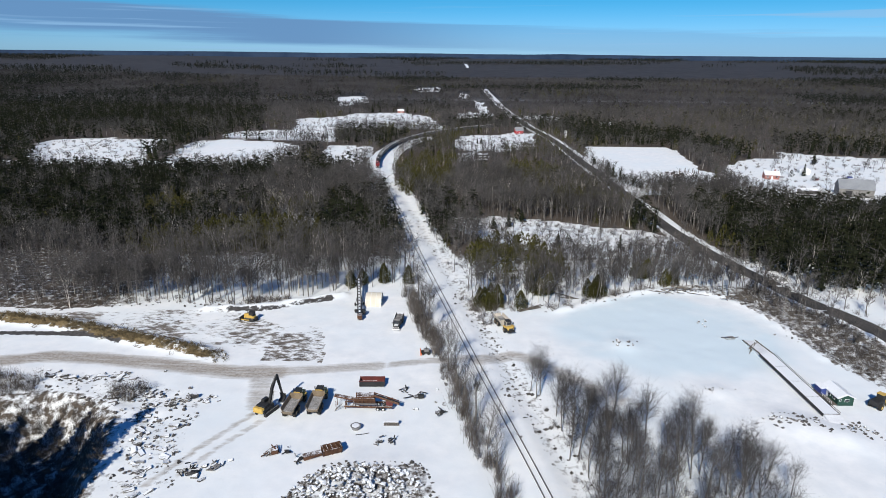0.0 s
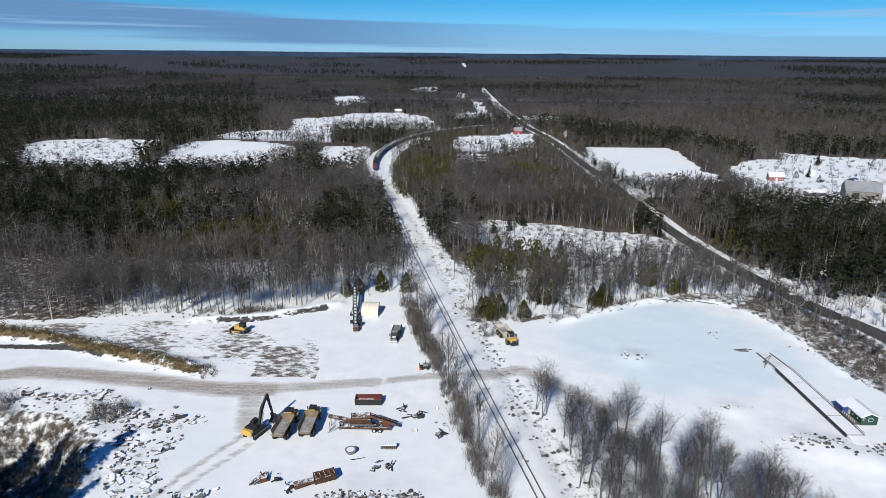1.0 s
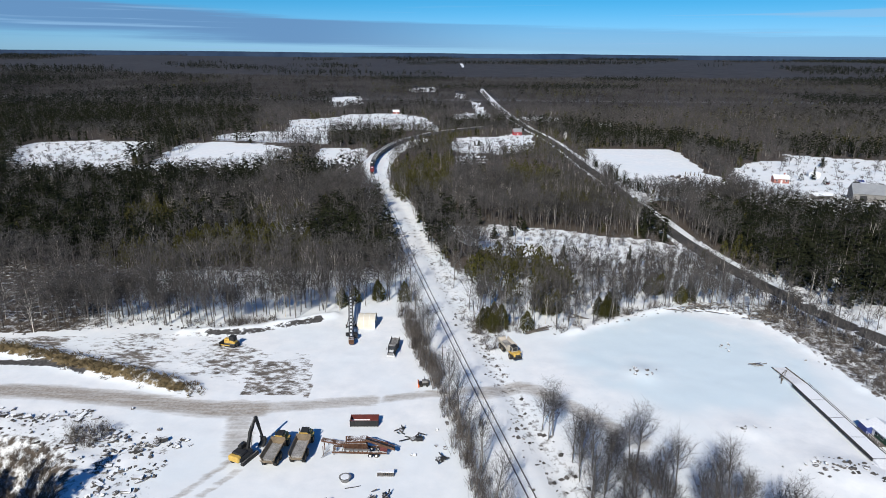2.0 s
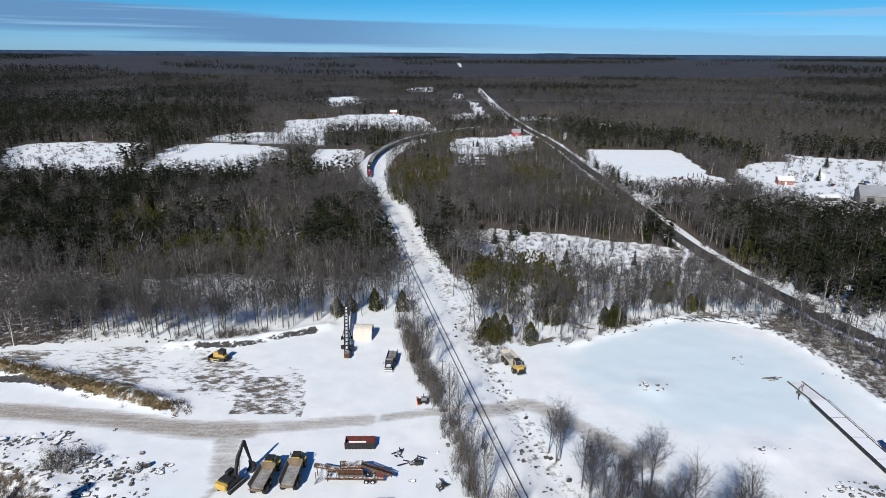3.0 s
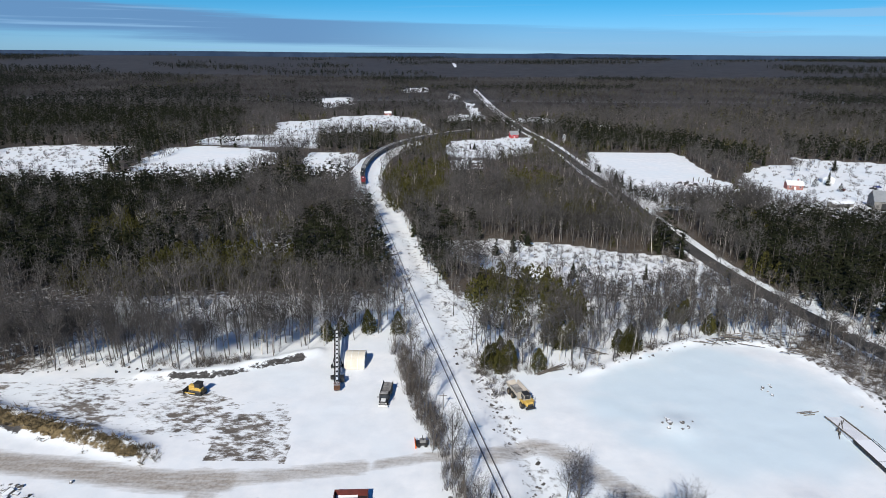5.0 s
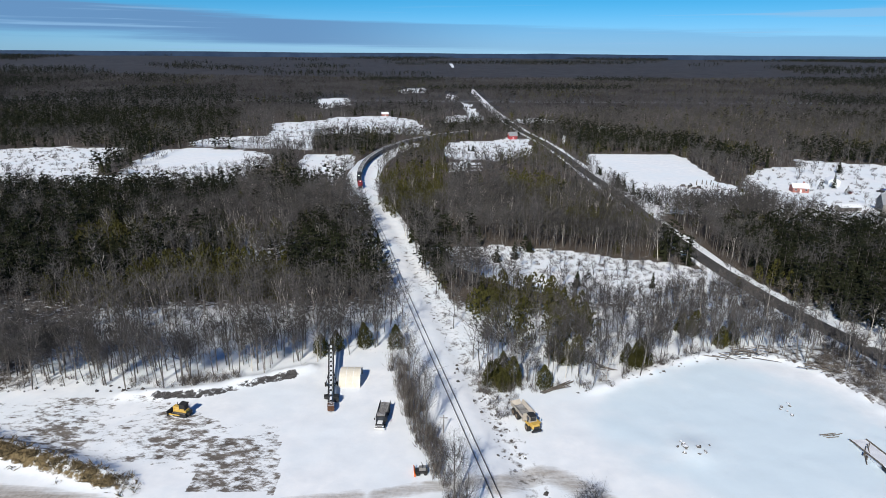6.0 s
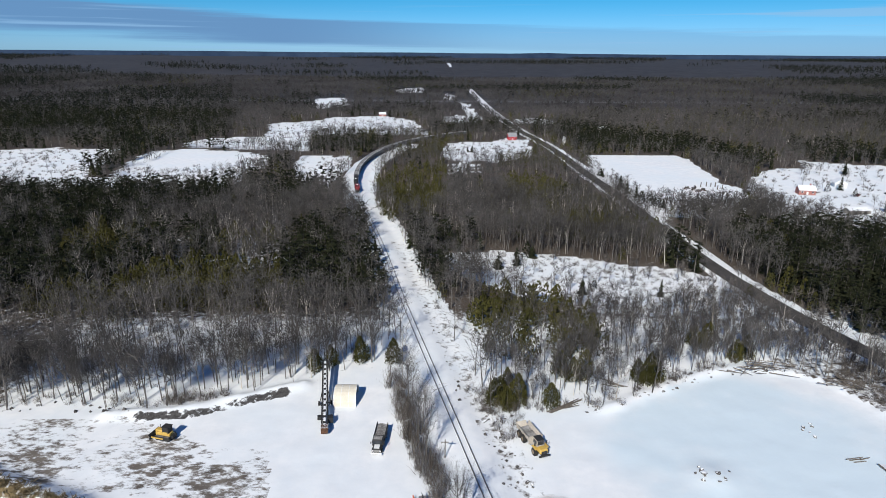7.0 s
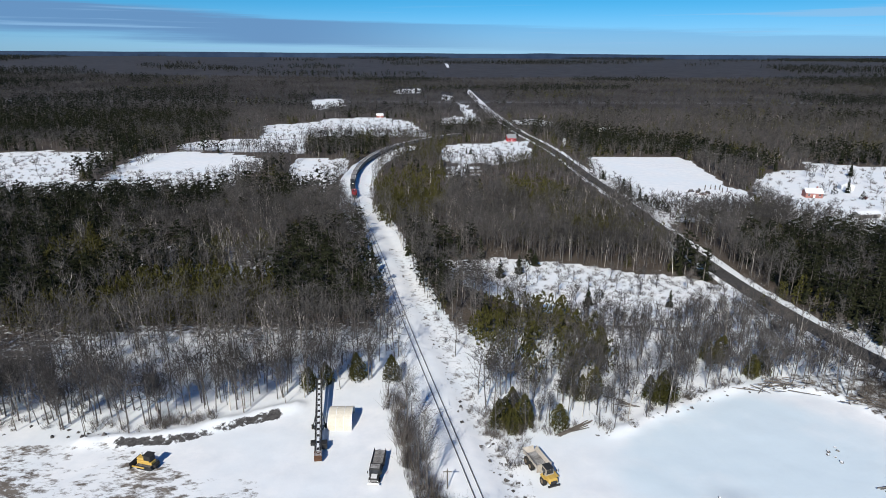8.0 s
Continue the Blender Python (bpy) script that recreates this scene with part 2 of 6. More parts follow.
TRACK = smooth_line([(34, 40), (22.6, 96), (16.8, 123), (11.0, 150), (-5.3, 228), (-12.9, 266), (-22.6, 317), (-34.2, 371), (-43.8, 415),
                     (-50.6, 455), (-53.6, 495), (-52.5, 535), (-46.5, 577), (-35.5, 616), (-20, 650), (2, 682), (30, 712), (70, 742)], 2.0)
ROAD = smooth_line([(144, 60), (143, 130), (138, 173), (134.5, 186), (128.7, 200), (124.4, 219), (119.2, 241), (115, 269), (112.6, 300), (112, 345), (112.2, 400), (111.6, 445), (110.0, 505), (109.2, 600),
                    (104.7, 675), (97.5, 752), (91, 900), (88, 1080), (88.5, 1300), (89.5, 1600)], 5.0)
FIELDS = dict(
    A=[(-361, 529), (-381, 581), (-380, 606), (-332, 613), (-278, 603), (-264, 535), (-244, 483), (-279, 477), (-301, 490), (-341, 500)],
    A2=[(-318, 458), (-309, 472), (-274, 475), (-244, 482), (-212, 474), (-150, 480), (-170, 452), (-205, 445), (-243, 442), (-306, 445)],
    A3=[(-440, 473), (-328, 475), (-318, 454), (-440, 448)],
    B=[(-222, 480), (-237, 541), (-243, 600), (-216, 607), (-166, 592), (-137, 578), (-138, 537), (-139, 482), (-176, 478)],
    C=[(-110, 540), (-109, 580), (-72, 572), (-67, 548), (-71, 472), (-91, 488)],
    D=[(-170, 706), (-193, 817), (-153, 847), (-125, 907), (-71, 925), (-24, 860), (-17, 786), (-5, 765), (-7, 729), (-53, 738), (-100, 742), (-162, 700)],
    D2=[(-235, 648), (-222, 687), (-178, 698), (-125, 688), (-113, 624), (-162, 628), (-218, 634)], E=[(-197, 1110), (-217, 1256), (-170, 1286), (-148, 1125), (-179, 1060)],
    F=[(-86, 1610), (-25, 1660), (-25, 1510), (-72, 1485)], G=[(11, 651), (33, 664), (59, 670), (76, 687), (98, 690), (83, 590), (56, 566), (28, 558), (10, 585)],
    H=[(128, 585), (208, 584), (210, 572), (191, 424), (168, 420), (156, 428), (134, 424), (130, 470), (124, 500)],
    I=[(297, 554), (380, 525), (420, 470), (380, 400), (250, 350), (220, 372), (205, 420), (207, 455), (222, 482), (266, 528), (284, 520)],
    J=[(50, 1212), (59, 1126), (64, 903), (55, 855), (49, 1017)], J2=[(15, 900), (38, 945), (54, 903), (44, 860), (17, 868)], J3=[(25, 1440), (46, 1347), (39, 1270), (22, 1320)],
    K=[(-1, 313), (31, 314), (98, 295), (106, 277), (111, 250), (96, 243), (70, 247), (49.6, 252), (25, 268), (5, 290)], L=[(20, 520), (34, 540), (22, 548), (5, 530)],
    M=[(103, 885), (138, 905), (158, 872), (150, 845), (111, 852)])
YARD_W = [(-260, 20), (-260, 180), (-147, 186), (-128, 185), (-93, 191), (-69, 187), (-44, 197), (-28, 204), (-14, 209), (-8, 196), (-2, 166), (2, 140), (13, 97), (25, 20)]
YARD_E = [(30, 20), (12, 150), (4, 186), (12, 187), (28, 187), (41, 187), (55, 196), (75, 206.5), (92, 208), (103, 201), (109, 178), (110, 155), (117, 138), (126, 100), (130, 20)]


def inside(poly, x, y):
    r = np.zeros(np.shape(x), bool)
    for (x1, y1), (x2, y2) in zip(poly, poly[1:] + poly[:1]):
        c = (y1 > y) != (y2 > y)
        r ^= c & (x < (x2 - x1) * (y - y1) / ((y2 - y1) or 1e-9) + x1)
    return r


def in_field(f, x, y):
    """Inside a field whose edge wanders a little."""
    x, y = np.asarray(x, float), np.asarray(y, float)
    far = 1 + y / 700
    return inside(f, x + 7 * far * (value_noise(x, y, 22, 2, 51) - 0.5), y + 9 * far * (value_noise(x, y, 22, 2, 52) - 0.5))


def field_fringe(x, y):
    """The strip of low growth on the near side of each field."""
    near, field = np.zeros(np.shape(x), bool), np.zeros(np.shape(x), bool)
    for name, f in FIELDS.items():
        for q in (1.015, 1.03) if name in ("D", "D2", "E", "F", "J", "J2", "J3", "M", "G") else (1.03, 1.06, 1.10, 1.14) if name in ("H", "I") else (1.03, 1.06):
            near |= in_field(f, x * q, y * q)
        field |= in_field(f, x, y)
    return near & ~field


def off_line(line, x, y):
    """Signed distance to a line that runs steadily away from the camera; right of it is positive."""
    x, y = np.asarray(x, float), np.asarray(y, float)
    slope = np.gradient(line[:, 0], line[:, 1])
    return (x - np.interp(y, line[:, 1], line[:, 0])) / np.sqrt(1 + np.interp(y, line[:, 1], slope) ** 2)


def near_line(pts, x, y):
    """Distance to a line through a few points, far points all alike."""
    x, y = np.asarray(x, float), np.asarray(y, float)
    line = smooth_line(pts, 2.0)
    out = np.full(x.shape, 99.0)
    k = (x > line[:, 0].min() - 25) & (x < line[:, 0].max() + 25) & (y > line[:, 1].min() - 25) & (y < line[:, 1].max() + 25)
    if k.any():
        w = np.stack([x[k], y[k]], 1)
        best = np.full(len(w), 99.0)
        for a in line:
            best = np.minimum(best, np.hypot(w[:, 0] - a[0], w[:, 1] - a[1]))
        out[k] = best
    return out


LATTICE = np.random.RandomState(7).rand(256, 256)


def value_noise(x, y, size, octaves=3, seed=0):
    out, amp, tot = np.zeros(np.shape(x)), 1.0, 0.0
    for o in range(octaves):
        u, v = np.asarray(x) / size * 2 ** o + 17.3 * seed + 5.1 * o, np.asarray(y) / size * 2 ** o + 31.7 * seed + 9.7 * o
        i, j = np.floor(u).astype(int), np.floor(v).astype(int)
        fu, fv = u - i, v - j
        fu, fv = fu * fu * (3 - 2 * fu), fv * fv * (3 - 2 * fv)
        q = lambda a, b: LATTICE[a % 256, b % 256]
        out += amp * ((q(i, j) * (1 - fu) + q(i + 1, j) * fu) * (1 - fv) + (q(i, j + 1) * (1 - fu) + q(i + 1, j + 1) * fu) * fv)
        tot += amp
        amp *= 0.5
    return out / tot


def step(v, lo, hi):
    u = np.clip((v - lo) / (hi - lo), 0, 1)
    return u * u * (3 - 2 * u)


OPEN_STAND = [(-151, 326), (-96, 343), (-43, 318), (-46, 300), (-70, 292), (-98, 292)]
BERM = [(-160, 179), (-128, 175.5), (-112, 171.5), (-90, 163.5), (-74, 158), (-60, 153.2)]
PIT = [(-190, 136), (-112, 131), (-98, 134), (-84, 131), (-74, 121), (-70, 108), (-66, 95), (-70, 88), (-190, 84)]


def height(x, y):
    """The lie of the land."""
    x, y = np.asarray(x, float), np.asarray(y, float)
    z = 0.5 * (value_noise(x, y, 40, 2, 1) - 0.5) + 0.22 * (value_noise(x, y, 5, 2, 2) - 0.5) * (1 - step(y, 260, 380))
    near = y < 330
    t = np.abs(off_line(TRACK, x, y))
    z = z * step(t, 3, 9) + 0.55 * (1 - step(t, 2.4, 6.5)) - 0.35 * np.exp(-((t - 8) / 1.8) ** 2)
    r = np.where(y < 1610, np.abs(off_line(ROAD, x, y)), 99.0)
    z = z * step(r, 5, 12) + 0.35 * (1 - step(r, 4.6, 8))
    if near.any():
        b = near_line(BERM, x, y)
        z += 2.1 * np.exp(-(b / 3.0) ** 2) * step(-x, 56, 74) * (0.8 + 0.5 * value_noise(x, y, 4, 2, 3))
        p = inside(PIT, x, y)
        edge = near_line(PIT + PIT[:1], x, y)
        z -= np.where(p, 8.5 * step(edge, 1, 12), 0)
        # ridge added out of view on the sun's side to shade the pit
        z += 12.0 * np.exp(-((y - 77) / 6.0) ** 2) * step(-x, 75, 84) * (1 - step(-x, 165, 180))
        # heaps along the forest edge and the pushed-up snow round the level ground
        e = near_line([(-78, 187), (-62, 189), (-44, 196.5), (-34, 201)], x, y)
        z += 1.2 * np.exp(-(e / 1.9) ** 2) * (0.5 + value_noise(x, y, 4, 2, 9))
        e = near_line([(40, 189), (56, 197.5), (76, 207.5), (92, 208.5), (104, 200), (110, 178), (111, 156)], x, y)
        z += 0.9 * np.exp(-(e / 1.9) ** 2) * (0.1 + 1.3 * value_noise(x, y, 3.5, 2, 4))
        for cx, cy, h, s in ((55.5, 163.5, 0.9, 4.5), (72.5, 137.5, 0.7, 3.5), (84, 122, 1.2, 6), (93, 118, 1.0, 5), (-13, 100, 1.0, 9)):
            z += h * np.exp(-((x - cx) ** 2 + (y - cy) ** 2) / s ** 2)
        z += 0.9 * (value_noise(x, y, 3.5, 2, 6) - 0.4) * inside([(-118, 140), (-84, 143), (-60, 131), (-66, 96), (-80, 110), (-84, 128), (-100, 134)], x, y)
        z += 0.7 * (value_noise(x, y, 3.0, 2, 8) - 0.4) * ((r < 34) & (x < 140) & (y < 215) & (x > 100) & ~inside(YARD_E, x, y))
    d = np.hypot(x, y)
    z += 55 * step(d, 1500, 4700) + 9 * (value_noise(x, y, 900, 2, 5) - 0.5) * step(d, 1300, 3000)
    return z


def mesh_from(name, verts, faces, materials, index=None, shade=False):
    """A mesh object from arrays of vertices and of equal-sided faces."""
    verts, faces = np.asarray(verts, np.float32), np.asarray(faces, np.int32)
    me = bpy.data.meshes.new(name)
    k = faces.shape[1]
    me.vertices.add(len(verts))
    me.vertices.foreach_set("co", verts.ravel())
    me.loops.add(faces.size)
    me.loops.foreach_set("vertex_index", faces.ravel())
    me.polygons.add(len(faces))
    me.polygons.foreach_set("loop_start", np.arange(0, faces.size, k, dtype=np.int32))
    for mt in materials:
        me.materials.append(mt)
    if index is not None:
        me.polygons.foreach_set("material_index", np.asarray(index, np.int32))
    me.polygons.foreach_set("use_smooth", np.full(len(faces), shade))
    me.update(calc_edges=True)
    return me


def build_ground():
    def axis(fine_lo, fine_hi, stp, lo, hi, grow=1.06):
        v = list(np.arange(fine_lo, fine_hi, stp))
        d = stp
        while v[-1] < hi:
            d = min(d * grow, 60)
            v.append(v[-1] + d)
        d = stp
        while v[0] > lo:
            d = min(d * grow, 60)
            v.insert(0, v[0] - d)
        return np.array(v)
    xs, ys = axis(-130, 135, 1.15, -4300, 4300, 1.03), axis(80, 230, 1.15, -400, 4880, 1.02)
    x, y = np.meshgrid(xs, ys)
    z = height(x, y)
    nx, ny = len(xs), len(ys)
    a = (np.arange(ny - 1)[:, None] * nx + np.arange(nx - 1)[None, :]).ravel()
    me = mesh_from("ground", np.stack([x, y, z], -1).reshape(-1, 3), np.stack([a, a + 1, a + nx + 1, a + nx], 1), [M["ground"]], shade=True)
    x, y = x.ravel(), y.ravel()
    n1 = value_noise(x, y, 14, 3, 11)

    def put(name, v):
        me.attributes.new(name, "FLOAT", "POINT").data.foreach_set("value", np.clip(v, 0, 1).astype(np.float32))

    def band(pts, w, strength=0.6):
        return strength * (1 - step(near_line(pts, x, y), w * 0.45, w * 1.25))
    near = (y < 330) & (y > 60) & (np.abs(x) < 180)
    gravel = np.maximum.reduce([band([(-190, 143), (-125, 148.5), (-108, 152), (-83, 149.5), (-57, 145), (-42, 144.8)], 4.2, 0.75), band([(-50, 146), (-36, 146), (-16, 149)], 3.0, 0.62),
                                band([(-48, 146), (-45, 137), (-43, 128)], 4.0, 0.55), band([(-12, 150), (2, 153), (14, 153)], 2.2, 0.6), band([(12, 152), (22, 156), (30, 150), (38, 141), (46, 132)], 3.6, 0.62),
                                band([(-43, 125), (-50, 113), (-55, 103), (-58, 97)], 1.3, 0.60), band([(-41, 121), (-47, 111), (-52, 101)], 1.2, 0.56)])
    put("gravel", gravel * near)
    soil = 0.58 * in_field([(-135, 184), (-74, 186), (-58, 176), (-34, 172), (-30, 152), (-60, 157), (-90, 167), (-130, 178)], x, y) * (0.45 + 0.75 * n1)
    soil = np.maximum(soil, 0.52 * in_field([(-52, 168), (-40, 168), (-36, 152), (-48, 150)], x, y))
    put("soil", soil * near)
    mud = 0.74 * (1 - step(near_line([(-150, 166.5), (-122, 166.8), (-104, 165.5), (-94, 161.5)], x, y), 0.9, 2.6))
    put("mud", near * np.maximum(mud, (0.42 + 0.34 * value_noise(x, y, 6, 2, 14)) * (1 - step(near_line([(-70, 186.0), (-58, 187.4), (-44, 194.3), (-37, 197.3)], x, y), 0.9, 2.6))))
    put("grass", near * (0.5 + 0.24 * value_noise(x, y, 9, 2, 12)) * (1 - step(near_line([(p, q - 1.6) for p, q in BERM], x, y), 1.2, 3.4)) * step(-x, 56, 66))
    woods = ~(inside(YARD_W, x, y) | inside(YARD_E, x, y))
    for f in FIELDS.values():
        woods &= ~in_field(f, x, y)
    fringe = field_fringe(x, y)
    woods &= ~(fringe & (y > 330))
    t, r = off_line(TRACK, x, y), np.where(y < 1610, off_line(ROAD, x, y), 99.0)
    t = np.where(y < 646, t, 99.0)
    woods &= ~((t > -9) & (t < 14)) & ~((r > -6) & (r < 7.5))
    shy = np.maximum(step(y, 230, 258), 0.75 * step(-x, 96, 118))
    # debris and leaf litter, plus painted shade in woods, pit and rock gaps
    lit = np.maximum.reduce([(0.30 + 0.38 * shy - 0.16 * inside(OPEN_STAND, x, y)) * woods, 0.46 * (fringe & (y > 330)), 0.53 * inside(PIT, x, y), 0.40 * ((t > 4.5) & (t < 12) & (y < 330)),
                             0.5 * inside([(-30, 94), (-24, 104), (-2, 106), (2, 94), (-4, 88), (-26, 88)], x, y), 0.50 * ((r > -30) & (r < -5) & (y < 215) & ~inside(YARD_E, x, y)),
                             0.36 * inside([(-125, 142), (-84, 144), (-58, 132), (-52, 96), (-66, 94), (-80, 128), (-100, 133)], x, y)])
    put("litter_shade", lit * (y < 1200))
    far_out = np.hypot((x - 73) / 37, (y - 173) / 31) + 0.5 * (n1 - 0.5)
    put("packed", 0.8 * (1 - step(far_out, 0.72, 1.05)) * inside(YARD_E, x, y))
    # far woods: ground coloured dark in place of snow shaded by trees
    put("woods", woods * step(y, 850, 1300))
    ob = new("ground", me)
    return tagged(ob, "snow-covered ground with bare soil patches and worn tracks, shade painted dark under woods", "ground", kind="structure")


GROUND = build_ground()


def ribbon(line, half, lift, name, mat, label, kind="structure", thick=0.25):
    """A road-like strip of some thickness along a line."""
    d = np.gradient(line, axis=0)
    d /= np.linalg.norm(d, axis=1)[:, None]
    nrm = np.stack([d[:, 1], -d[:, 0]], 1)
    prof = [(-half - 0.3, -thick), (-half, 0.0), (-half * 0.4, 0.05), (half * 0.4, 0.05), (half, 0.0), (half + 0.3, -thick)]
    base = height(line[:, 0], line[:, 1]) + lift
    v = np.stack([np.stack([line[:, 0] + nrm[:, 0] * o, line[:, 1] + nrm[:, 1] * o, base + h], 1) for o, h in prof], 1)
    k, n = len(prof), len(line)
    a = (np.arange(n - 1)[:, None] * k + np.arange(k - 1)[None, :]).ravel()
    ob = new(name, mesh_from(name, v.reshape(-1, 3), np.stack([a, a + 1, a + k + 1, a + k], 1), [mat]))
    return tagged(ob, label, name, kind=kind)


ribbon(smooth_line([(91.5, 880), (88, 1080), (88.5, 1300), (89.5, 1600)], 10.0), 6.0, 0.5, "far_road", M["snowbank"], "packed snow on the far stretch of road")
FAR_ROAD = smooth_line([(83, 2960), (81.5, 3200), (80, 3420)], 20.0)
ribbon(FAR_ROAD, 12.0, 0.4, "far_road", M["snowbank"], "snowy stretch of road far off in the woods")


def hazed_hills():
    """A low ridge along the horizon, its haze painted as a blue base colour."""
    x = np.linspace(-4300, 4300, 260)
    top = 87 + 6 * value_noise(x, x * 0, 700, 3, 31) + 5 * np.exp(-((x - 850) / 170) ** 2) - 2.0 * x / 4300
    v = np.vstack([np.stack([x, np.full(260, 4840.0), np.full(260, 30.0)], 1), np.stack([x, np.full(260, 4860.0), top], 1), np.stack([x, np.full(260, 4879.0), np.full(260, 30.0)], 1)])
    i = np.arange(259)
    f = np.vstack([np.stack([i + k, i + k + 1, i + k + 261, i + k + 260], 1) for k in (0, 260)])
    tagged(new("backdrop_hills", mesh_from("backdrop_hills", v, f, [M["hills"]])), "low wooded hills along the far horizon, haze painted in blue", "hills", kind="structure")


hazed_hills()
ribbon(ROAD, 3.4, 0.12, "road", M["asphalt"], "dark asphalt country road cleared of snow")


# ---- trees ----
def tri_blades(base, tip, width, rng):
    """Thin upright triangles from base points to tips."""
    base, tip = np.asarray(base, float), np.asarray(tip, float)
    d = tip - base
    side = np.cross(d, rng.normal(size=d.shape))
    side /= np.linalg.norm(side, axis=1)[:, None] + 1e-9
    w = np.broadcast_to(np.asarray(width, float), (len(base),))[:, None] * 0.5
    v = np.stack([base - side * w, base + side * w, tip], 1).reshape(-1, 3)
    return v, np.arange(len(v)).reshape(-1, 3)


def tube(a, b, r0, r1, sides=3):
    """An open tapered tube between two points."""
    a, b = np.asarray(a, float), np.asarray(b, float)
    d = (b - a) / (np.linalg.norm(b - a) + 1e-9)
    u = np.cross(d, (0.31, 0.87, 0.38))
    u /= np.linalg.norm(u)
    w = np.cross(d, u)
    an = np.arange(sides) * 2 * math.pi / sides
    ring = np.cos(an)[:, None] * u + np.sin(an)[:, None] * w
    v = np.vstack([a + ring * r0, b + ring * r1])
    i = np.arange(sides)
    j = (i + 1) % sides
    return v, np.vstack([np.stack([i, j, j + sides], 1), np.stack([i, j + sides, i + sides], 1)])


class Bag:
    """Collects triangles with a material slot each."""
    def __init__(self):
        self.v, self.f, self.m, self.n = [], [], [], 0

    def add(self, vf, slot=0):
        v, f = vf
        self.v.append(v), self.f.append(f + self.n), self.m.append(np.full(len(f), slot))
        self.n += len(v)

    def done(self):
        return np.vstack(self.v), np.vstack(self.f), np.concatenate(self.m)


def bare_tree(seed, detail, h=13.0, spread=2.6):
    """A leafless broad-leaved tree: a clear stem, limbs that arch up into a rounded crown, fine twigs towards its rim.
    Slot 0 stem and limbs, slot 1 twigs. detail: 3 near, 2 middle, 1 far, 0 very far."""
    r, b = np.random.RandomState(seed), Bag()
    if detail == 0:
        k = 20
        d = r.normal(size=(k, 3)) * (1, 1, 0.7)
        d /= np.linalg.norm(d, axis=1)[:, None]
        q0 = d * (spread, spread, h * 0.26) * r.uniform(0.45, 0.9, (k, 1)) + np.array([0, 0, h * 0.55])
        q1 = q0 + d * (0.7, 0.7, 0.9) + np.array([0, 0, 1.3])
        b.add(tri_blades(q0, q1, 1.35, r), 1)
        return b.done()
    lean = r.normal(0, 0.035, 2) * h
    top = np.array([lean[0], lean[1], h * 0.9])
    if detail >= 2:
        kink = top * 0.42 + np.array([*r.normal(0, 0.18, 2), 0])
        b.add(tube((0, 0, -0.4), kink, 0.17, 0.12, 6 if detail == 3 else 3))
        b.add(tube(kink, top, 0.12, 0.02, 5 if detail == 3 else 3))
    else:
        b.add(tri_blades([(0, 0, -0.4)] * 2, [top, top * 0.9], 0.36, r))
    nl = (0, 6, 9, 18)[detail]
    for i in range(nl):
        u = 0.34 + 0.48 * (i + r.rand()) / nl
        a = i * 2.4 + r.rand()
        p0 = top * u
        out = np.array([math.cos(a), math.sin(a), 0])
        # limbs end on the crown's rounded outline
        v = min(0.98, u + r.uniform(0.18, 0.36))
        rim = spread * math.sqrt(max(0.08, 1 - ((v - 0.66) / 0.40) ** 2)) * r.uniform(0.65, 1.1)
        p1 = np.array([lean[0] * v, lean[1] * v, h * v]) + out * rim
        pm = p0 * 0.5 + p1 * 0.5 + out * 0.10 * rim - np.array([0, 0, 0.04 * h])
        ln = np.linalg.norm(p1 - p0)
        if detail == 3:
            b.add(tube(p0, pm, 0.065, 0.04, 4))
            b.add(tube(pm, p1, 0.04, 0.008, 3))
        elif detail == 2:
            b.add(tri_blades([p0, pm], [pm + (p1 - pm) * 0.3, p1], 0.13, r))
        else:
            b.add(tri_blades([p0], [p1], 0.3, r), 1)
        k = (0, 5, 12, 40)[detail]
        w = r.uniform(0.3, 1.05, k)[:, None]
        q0 = np.where(w < 0.5, p0 + (pm - p0) * w * 2, pm + (p1 - pm) * (w * 2 - 1))
        fling = r.normal(0, 1, (k, 3)) * (0.30, 0.30, 0.16) * ln + out * 0.10 * ln + np.array([0, 0, 0.24 * ln])
        b.add(tri_blades(q0, q0 + fling * r.uniform(0.6, 1.2, (k, 1)), (0, 0.32, 0.125, 0.034)[detail], r), 1)
        if detail == 3:
            w = r.randint(0, k, k)
            s0 = q0[w] + fling[w] * r.uniform(0.3, 0.8, (k, 1))
            b.add(tri_blades(s0, s0 + r.normal(0, 0.32, (k, 3)) + np.array([0, 0, 0.35]), 0.028, r), 1)
    return b.done()


